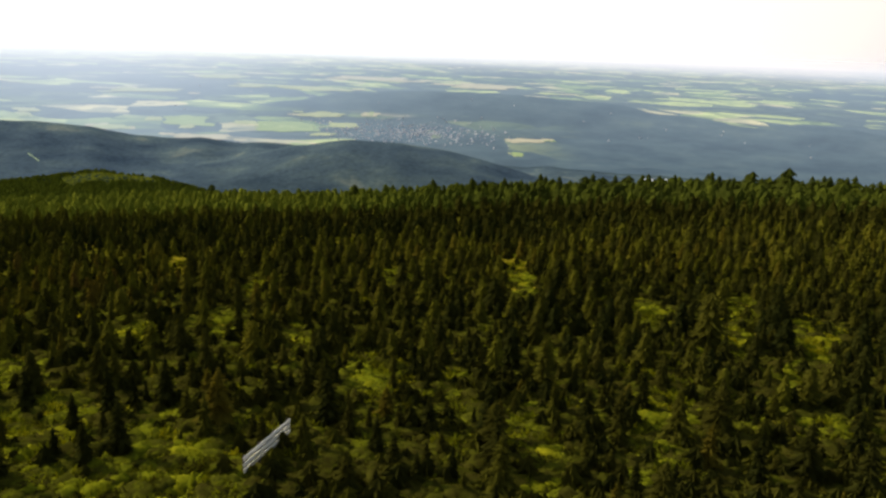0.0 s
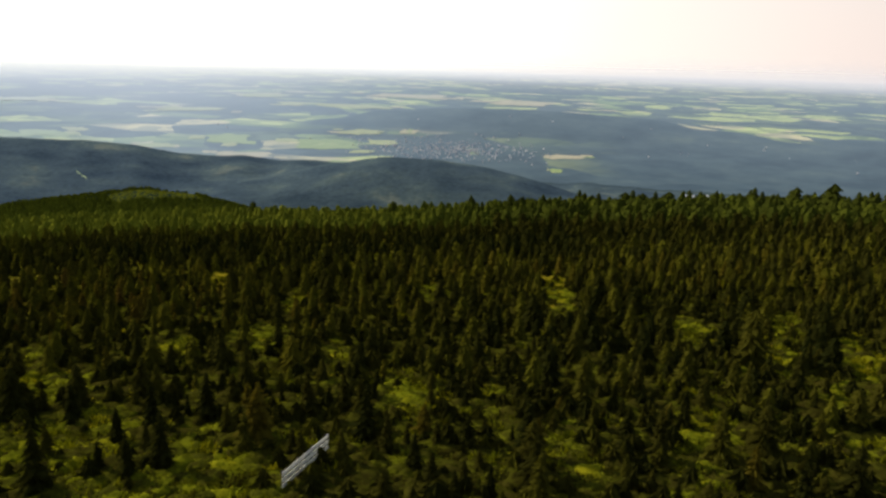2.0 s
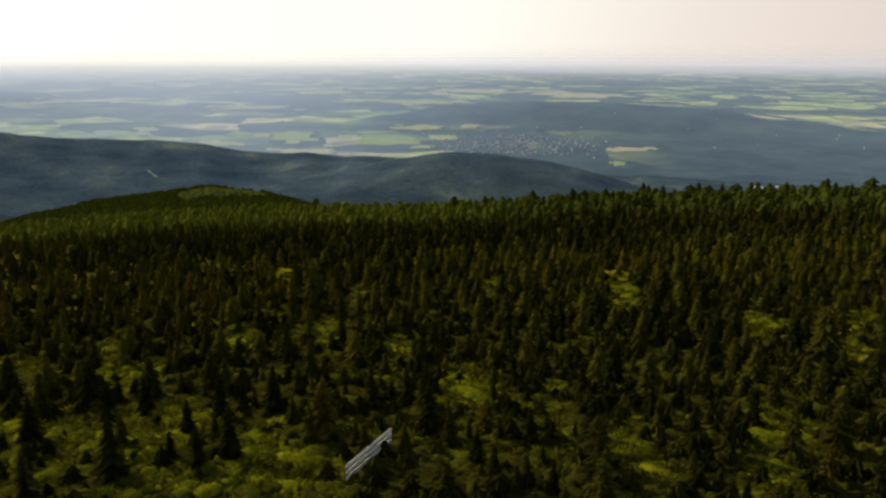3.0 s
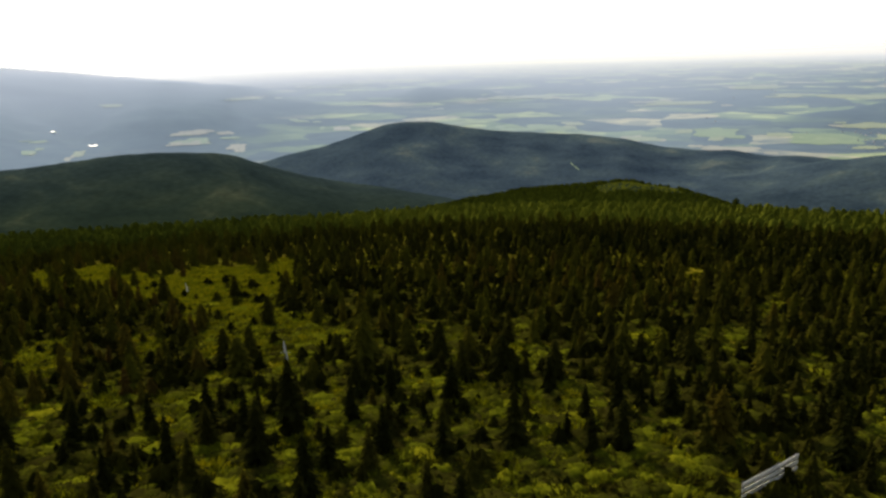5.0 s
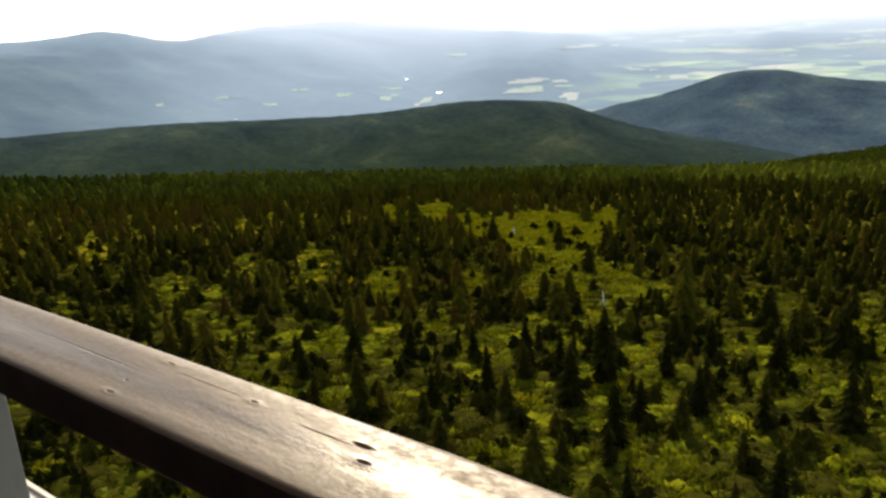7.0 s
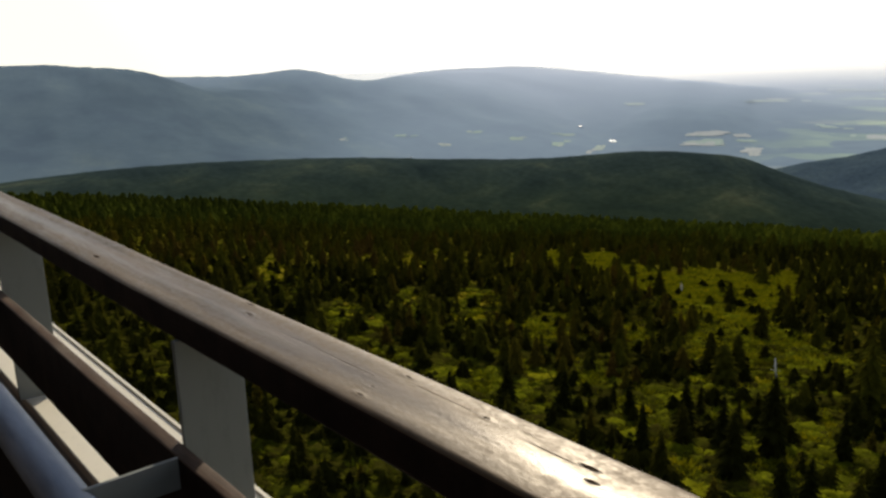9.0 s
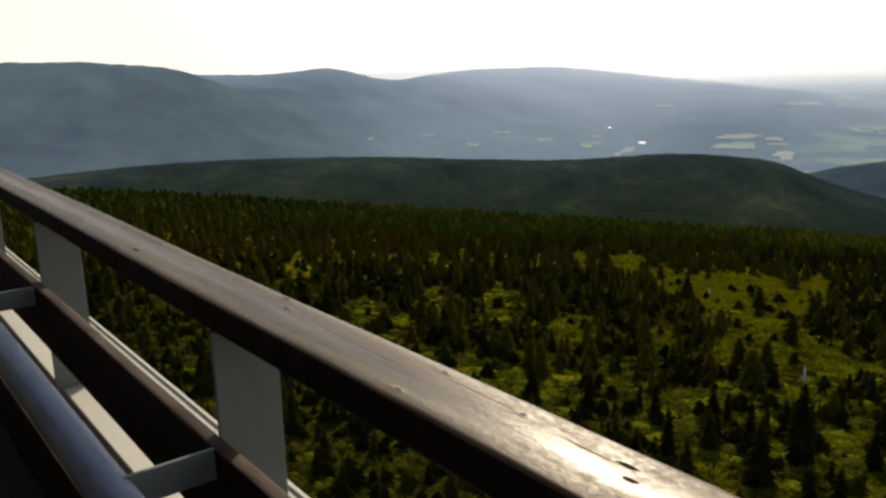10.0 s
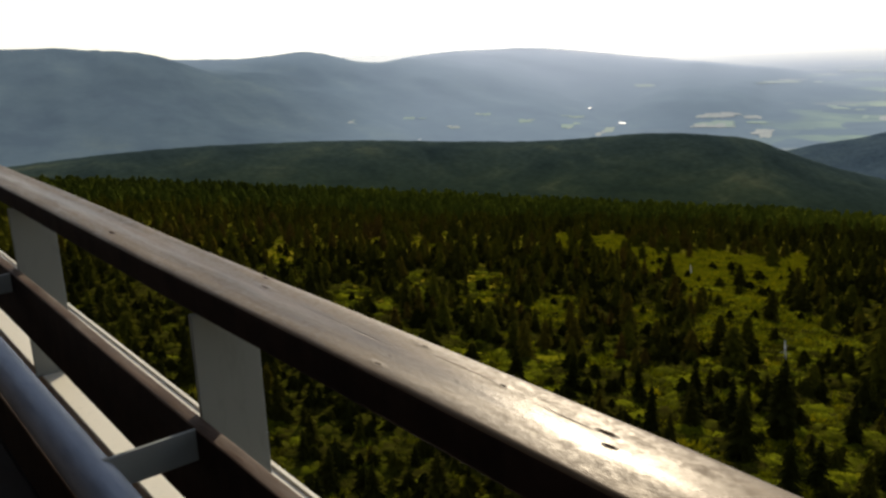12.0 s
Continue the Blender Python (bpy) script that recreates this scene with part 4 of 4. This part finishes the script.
# ---- undergrowth ----
def tuft(seed, blades, spread):
    g = np.random.RandomState(seed)
    V, F = [], []
    for b in range(blades):
        a, d = g.rand() * 6.28, math.sqrt(g.rand()) * spread
        x, y = d * math.cos(a), d * math.sin(a)
        h = (1 - 0.55 * (d / spread) ** 2) * (0.6 + 0.5 * g.rand())
        q = g.rand() * 6.28
        w = 0.05 + 0.05 * g.rand()
        i = len(V)
        V += [(x - w * math.cos(q), y - w * math.sin(q), h * 0.3), (x + w * math.cos(q), y + w * math.sin(q), h * 0.3),
              (x * 1.25 + 0.1 * g.randn(), y * 1.25 + 0.1 * g.randn(), h)]
        F.append((i, i + 1, i + 2))
    return np.array(V, float), np.array(F, np.int64)


def mound(seed, leaves):
    """A lumpy cushion: flat on top, steep at the side, shaggy with leaf sprays."""
    g = np.random.RandomState(seed)
    sides = 9
    bulge = 0.75 + 0.5 * g.rand(sides)
    V, F = [], []
    for rad, h in ((0.50, 0.0), (0.52, 0.45), (0.40, 0.78), (0.2, 0.95)):
        for k in range(sides):
            a = (k + 0.3 * g.rand()) * math.tau / sides
            q = rad * bulge[k] * (0.9 + 0.2 * g.rand())
            V.append((q * math.cos(a), q * math.sin(a), h + (0.16 * g.randn() if h else -0.2)))
    V.append((0, 0, 0.95))
    for j in range(3):
        for k in range(sides):
            a, b = j * sides + k, j * sides + (k + 1) % sides
            F += [(a, b, b + sides), (a, b + sides, a + sides)]
    F += [(3 * sides + k, 3 * sides + (k + 1) % sides, 4 * sides) for k in range(sides)]
    for n in range(leaves):
        a, u = g.rand() * 6.28, g.rand()
        d = 0.56 * math.sqrt(u) * bulge[int(a / 6.2832 * sides) % sides]
        h = 0.98 - 0.6 * u ** 2.2
        q, w = g.rand() * 6.28, 0.035 + 0.04 * g.rand()
        x, y = d * math.cos(a), d * math.sin(a)
        i = len(V)
        V += [(x - w * math.cos(q), y - w * math.sin(q), h - 0.12), (x + w * math.cos(q), y + w * math.sin(q), h - 0.12),
              (x * 1.15 + 0.06 * g.randn(), y * 1.15 + 0.06 * g.randn(), h + 0.14 * g.rand())]
        F.append((i, i + 1, i + 2))
    return np.array(V, float), np.array(F, np.int64)


def undergrowth():
    g = np.random.RandomState(8)
    N = 19000
    az = g.uniform(-58, 92, N)
    r = 28 + 122 * g.rand(N) ** 1.25
    x, y = -r * np.sin(np.radians(az)), r * np.cos(np.radians(az))
    keep = g.rand(N) < 0.15 + 0.7 * openness(x, y)
    z = land(az, r)
    tone = np.clip(0.42 + 0.30 * waves(x, y, 0.25, 41) + 0.30 * waves(x, y, 1.1, 42) + 0.18 * g.randn(N), 0, 1)
    shapes = [tuft(s, 38, 0.5) for s in range(8)]
    placed = [(x[i], y[i], z[i], 0.8 + 1.3 * g.rand(), 0.25 + 0.65 * g.rand() ** 1.6, g.rand() * 6.28, tone[i], i) for i in np.nonzero(keep)[0]]
    # the long bright glade further out
    N = 9000
    az = g.uniform(18, 46, N)
    r = np.sqrt(g.uniform(72 ** 2, 168 ** 2, N))
    x, y = -r * np.sin(np.radians(az)), r * np.cos(np.radians(az))
    z = land(az, r)
    placed += [(x[i], y[i], z[i], 1.4 + 1.2 * g.rand(), 0.3 + 0.4 * g.rand(), g.rand() * 6.28, 0.45 + 0.5 * g.rand(), int(i)) for i in np.nonzero(openness(x, y) > 0.45)[0]]
    N = 12500
    az = g.uniform(-58, 92, N)
    r = 29 + 75 * g.rand(N) ** 1.1
    x, y = -r * np.sin(np.radians(az)), r * np.cos(np.radians(az))
    z = land(az, r)
    bushy = [mound(s + 20, 44) for s in range(8)]
    free = openness(x, y)
    low = [(x[i], y[i], z[i], 0.9 + 1.5 * g.rand() ** 1.6, 0.18 + 0.34 * g.rand() ** 1.5, g.rand() * 6.28,
            np.clip(0.02 + 0.25 * g.rand() ** 2 + 0.62 * float(step(free[i], 0.15, 0.7)) * g.rand() ** 2.0, 0, 1), i) for i in range(N)]
    merged("shrubs", low, bushy, GRASS, "low rounded green shrubs among the spruces", "shrub", mottle=0.10, smooth=True)
    merged("undergrowth", placed, shapes, GRASS, "sunlit yellow-green grass and bilberry cushions", "undergrowth")


def young_growth():
    """Knee-high to man-high young spruces that close the gaps."""
    g = np.random.RandomState(9)
    N = 22000
    az = g.uniform(-58, 92, N)
    r = 29 + 95 * g.rand(N) ** 0.9
    x, y = -r * np.sin(np.radians(az)), r * np.cos(np.radians(az))
    keep = g.rand(N) < np.maximum(0.55 * (1 - openness(x, y)) ** 2.2, 0.07)
    z = land(az, r)
    shapes = [coarse_crown(s + 80, 4, 6, (0.42, 0.55)[s % 2], 0.6) for s in range(6)]
    placed = []
    for i in np.nonzero(keep)[0]:
        tall = 0.6 + 1.0 * g.rand() ** 1.5
        tone = np.clip(0.05 + 0.45 * g.rand() ** 1.5, 0, 1)
        placed.append((x[i], y[i], z[i], tall * (1.0 + 0.5 * g.rand()), tall, g.rand() * 6.28, tone, i))
    merged("young_spruces", placed, shapes, NEEDLES, "dense dark young spruces between the taller ones", "undergrowth")


undergrowth()
young_growth()


# ---- board fence among the trees ----
def build_fence():
    a, b = Vector((5.37, 36.87, 0)), Vector((8.44, 40.4, 0))
    d = b - a
    L = d.length
    m = Matrix.Translation((a.x, a.y, float(land(-9, 38)))) @ Matrix.Rotation(math.atan2(d.y, d.x), 4, "Z")
    f = empty("board_fence", m)
    for k in range(3):
        part("board", box(0, L, -0.03, 0.015, 0.42 + 0.325 * k, 0.63 + 0.325 * k, 0.010, 1), PALE_WOOD, f)
    for k in range(4):
        x = 0.15 + (L - 0.3) * k / 3
        part("post", box(x - 0.05, x + 0.05, 0.018, 0.118, -0.5, 1.3, 0.008, 1), BARK, f, "dark wooden post")
    tagged(f, "pale painted fence of three boards among the spruces", "fence")


build_fence()


# ---- distance: far trees, fields, houses ----
def knoll_wood():
    g = np.random.RandomState(61)
    N = 4600
    az, r = g.uniform(-9, 19, N), np.sqrt(g.uniform(338 ** 2, 458 ** 2, N))
    open_top = (np.abs(az - 0.2) < 3.2 - 0.03 * np.abs(r - 424)) & (np.abs(r - 424 + 3 * az) < 17)
    z = land(az, r)
    placed = [(-r[i] * math.sin(radians(az[i])), r[i] * math.cos(radians(az[i])), z[i], 3.0, 0.5 if open_top[i] else 1.6 + 1.0 * g.rand(), g.rand() * 6.28,
               1.3 if open_top[i] else 0.40 + 0.3 * g.rand(), i) for i in range(N)]
    merged("knoll_wood", placed, [coarse_crown(s, 3, 4, 0.5, 0.6) for s in range(6)], YOUNG, "low green wood over the rounded knoll", "forest")


knoll_wood()


# the land's elevation along lines of sight, every half degree and 8 m
SIGHT_AZ = np.arange(-64, 96, 0.5)
SIGHT_R = np.arange(1200, 4880, 8.0)
SIGHT = np.degrees(np.arctan2(land(SIGHT_AZ[:, None], SIGHT_R[None, :]) - EYE, SIGHT_R[None, :]))


def plain_r(az, el, start):
    """How far out the line of sight at this elevation meets the land."""
    u = (az - SIGHT_AZ[0]) / 0.5
    i = int(u)
    e = SIGHT[i] * (1 - u + i) + SIGHT[i + 1] * (u - i)
    hit = np.nonzero((e >= el) & (SIGHT_R >= start))[0]
    return float(SIGHT_R[hit[0]]) if len(hit) else 4870.0


def field(az, el, ha, he, kind, seed, start=2200, turn=0.0, painted_haze=None):
    """One field: an uneven, nearly four-sided sheet lying on the land."""
    g = np.random.RandomState(seed)
    n, rings = 22, 4
    pts = [(0.0, 0.0)]
    lean = 2 * g.rand() - 1
    edge = []
    for k in range(n):
        a = k * math.tau / n
        c, s = math.cos(a), math.sin(a)
        q = (abs(c) ** 6 + abs(s) ** 6) ** -0.1667 * (0.74 + 0.34 * g.rand())
        u, v = q * c + 0.4 * s * lean, q * s
        edge.append((u * math.cos(turn) * ha - v * math.sin(turn) * he, u * math.sin(turn) * ha + v * math.cos(turn) * he))
    for j in range(1, rings + 1):
        pts += [(u * j / rings, v * j / rings) for u, v in edge]
    rs = [plain_r(az + u, el + v, start) for u, v in pts]
    aa, ra = np.array([az + u for u, v in pts]), np.array(rs)
    verts = np.stack([-ra * np.sin(np.radians(aa)), ra * np.cos(np.radians(aa)), land(aa, ra) + 0.7], -1)
    faces = [(0, 1 + k, 1 + (k + 1) % n) for k in range(n)]
    for j in range(rings - 1):
        faces += [(1 + j * n + k, 1 + (j + 1) * n + k, 1 + (j + 1) * n + (k + 1) % n, 1 + j * n + (k + 1) % n) for k in range(n)]
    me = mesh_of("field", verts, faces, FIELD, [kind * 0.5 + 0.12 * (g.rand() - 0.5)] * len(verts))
    at = me.attributes.new("painted_haze", "FLOAT", "POINT")
    at.data.foreach_set("value", (haze_at(np.array(rs), az) if painted_haze is None else np.full(len(rs), painted_haze)).astype(np.float32))
    label = ("bright green meadow on the hazy plain", "yellow-green field on the hazy plain", "pale straw-coloured field on the hazy plain")[kind]
    tagged(new("field", me), label, "field", "fields on the plain")


FIELDS_EAST = ((-4.4, -6.10, 2.0, 0.42, 0), (-11.9, -6.40, 3.1, 0.45, 0), (-6.2, -7.20, 2.6, 0.26, 2), (-12.5, -7.68, 1.8, 0.20, 0), (-14.3, -5.50, 2.2, 0.20, 1),
               (-17.4, -5.36, 0.9, 0.20, 2), (-2.3, -4.15, 2.8, 0.16, 1), (-7.0, -3.11, 2.2, 0.15, 1), (5.6, -5.93, 0.9, 0.2, 0), (-0.2, -6.57, 1.6, 0.18, 1))
FIELDS_FAR_EAST = ((-25.7, -3.05, 2.9, 0.22, 2), (-30.5, -3.41, 4.3, 0.2, 1), (-37.8, -4.05, 1.1, 0.15, 2), (-40.6, -4.05, 1.8, 0.12, 1), (-47.0, -3.74, 2.1, 0.2, 2),
                   (-48.8, -4.02, 2.5, 0.14, 1), (-28.7, -6.63, 1.9, 0.18, 2), (-28.1, -7.64, 0.6, 0.2, 0), (-30.2, -8.45, 0.5, 0.18, 1),
                   (-40.1, -3.64, 1.8, 0.15, 1), (-12.9, -3.68, 3.7, 0.15, 1), (-17.0, -2.85, 3.5, 0.15, 2))
FIELDS_WEST = ((8.1, -3.61, 3.0, 0.2, 1), (21.2, -5.5, 1.2, 0.22, 2), (31.6, -5.42, 2.3, 0.22, 2), (31.0, -6.05, 2.6, 0.26, 2), (28.4, -6.45, 1.2, 0.3, 2), (13.4, -5.42, 1.7, 0.2, 0), (7.2, -5.71, 2.5, 0.3, 0),
               (41.8, -6.00, 0.9, 0.25, 0), (38.8, -6.30, 0.7, 0.3, 1), (47.3, -5.03, 0.6, 0.14, 0), (56.9, -5.28, 0.4, 0.12, 2), (52.6, -5.13, 0.8, 0.12, 0), (44.5, -5.6, 0.9, 0.16, 0), (49.5, -5.9, 0.8, 0.12, 1), (40.8, -5.35, 1.1, 0.10, 0), (36.4, -3.3, 1.2, 0.12, 1),
               (27.5, -3.2, 2.2, 0.12, 1), (22.5, -2.6, 2.4, 0.10, 1), (16.0, -4.2, 1.6, 0.12, 0), (24.0, -4.9, 1.0, 0.14, 0))
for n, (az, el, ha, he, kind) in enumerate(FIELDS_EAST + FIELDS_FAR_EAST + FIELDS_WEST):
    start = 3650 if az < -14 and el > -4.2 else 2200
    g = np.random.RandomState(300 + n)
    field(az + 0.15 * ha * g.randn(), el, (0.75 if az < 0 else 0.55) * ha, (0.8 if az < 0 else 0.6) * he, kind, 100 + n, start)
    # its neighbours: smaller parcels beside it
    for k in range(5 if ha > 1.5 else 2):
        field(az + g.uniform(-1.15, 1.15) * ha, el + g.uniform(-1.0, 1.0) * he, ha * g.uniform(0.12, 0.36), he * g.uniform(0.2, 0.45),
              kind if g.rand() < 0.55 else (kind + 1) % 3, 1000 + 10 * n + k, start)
# not a meadow: the bare strip on the wooded hill, drawn as a field sheet
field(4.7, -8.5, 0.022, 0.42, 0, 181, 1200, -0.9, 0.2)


def house_shape(w, d, h, roof):
    V = [(-w, -d, 0), (w, -d, 0), (w, d, 0), (-w, d, 0), (-w, -d, h), (w, -d, h), (w, d, h), (-w, d, h), (-w, 0, h + roof), (w, 0, h + roof)]
    F = [(0, 1, 5), (0, 5, 4), (2, 3, 7), (2, 7, 6), (1, 2, 6), (1, 6, 5), (3, 0, 4), (3, 4, 7), (4, 5, 9), (4, 9, 8), (6, 7, 8), (6, 8, 9), (5, 6, 9), (7, 4, 8)]
    return np.array(V, float), np.array(F, np.int64)


PLASTER = plain_material("far_plaster_and_tiles", (0.48, 0.48, 0.50), (0.74, 0.72, 0.70), 0.8, 0.05)
WHITEWASH = plain_material("white_sheet_roof", (0.85, 0.85, 0.84), (0.93, 0.93, 0.92), 0.45, 0.2)


def town():
    g = np.random.RandomState(71)
    placed = []
    for n in range(478):
        if n < 450:
            az, el = -20.3 + 3.0 * g.randn(), -6.45 + 0.38 * g.randn()
        else:
            az, el = g.uniform(-48, -4), g.uniform(-6.5, -3.2)
        r = plain_r(az, max(-8, el), 2200)
        p = polar(az, r, 0)
        s = 1.5 + 1.7 * g.rand()
        placed.append((p.x, p.y, p.z, s, s, g.rand() * 6.28, 0, n))
    merged("town_houses", placed, [house_shape(1.1, 0.7, 0.8, 0.5), house_shape(0.8, 0.7, 1.0, 0.6)], PLASTER, "distant town houses scattered on the plain", "houses", 0.1)


town()


def hall(az, el, start, w, d, h, roof, turn, label):
    r = plain_r(az, el, start)
    V, F = house_shape(w, d, h, roof)
    hall_ob = empty("hall", Matrix.Translation(polar(az, r, -0.1)) @ Matrix.Rotation(radians(turn), 4, "Z"))
    for name, mat, sel in (("wall", WHITEWASH, F[:8]), ("roof", WHITEWASH, F[8:])):
        ob = new(name, mesh_of(name, V, sel, mat))
        ob.parent = hall_ob
    tagged(hall_ob, label, "hall", "white halls in the valley")


hall(37.75, -5.85, 2200, 12, 6, 1.0, 1.2, 38, "long low white hall in the valley")
hall(40.0, -4.8, 2200, 6, 5, 1.0, 1.0, 40, "low white hall in the valley")
hall(52.1, -6.7, 2200, 4, 3, 1.2, 0.7, 50, "small white house in the valley")


def mountain_hut(az, r, w, lift):
    base = empty("mountain_hut", Matrix.Translation(polar(az, r, lift)) @ Matrix.Rotation(radians(az), 4, "Z"))
    V, F = house_shape(w, 2.5, 5.2, 1.2)
    for name, mat, sel in (("wall", WHITEWASH, F[:8]), ("roof", WHITEWASH, F[8:])):
        ob = new(name, mesh_of(name, V, sel, mat))
        ob.parent = base
    tagged(base, "small white hut behind the spruces at the rim", "hut", "white huts at the rim")


mountain_hut(-37.2, 316, 2.6, 0.0)
mountain_hut(-38.6, 318, 1.4, 0.0)


# ---- bare silver snags ----
def snag(x, y, tall, lean, seed):
    g = np.random.RandomState(seed)
    r = math.hypot(x, y)
    z = float(land(math.degrees(math.atan2(-x, y)), r))
    t = empty("dead_tree", Matrix.Translation((x, y, z)))
    top = Vector((lean * tall, 0.05 * tall, tall))
    part("trunk", tube_along([(0, 0, -0.2), top * 0.35 + Vector((0.05, 0, 0)), top * 0.7, top], [0.09, 0.075, 0.055, 0.025], 7), SILVER, t)
    for k in range(5):
        a, h = g.rand() * 6.28, (0.35 + 0.5 * g.rand())
        p = top * h
        q = p + Vector((math.cos(a), math.sin(a), -0.25 + 0.4 * g.rand())) * (0.5 * (1.1 - h) + 0.15)
        part("branch", tube_along([p, (p + q) / 2 + Vector((0, 0, 0.04)), q], [0.03, 0.02, 0.006], 5), SILVER, t)
    tagged(t, "bare silver-grey dead spruce trunk", "dead tree", "dead spruces")


snag(-28.2, 57.7, 2.3, -0.12, 1)
snag(-60.6, 94.4, 1.5, -0.15, 2)
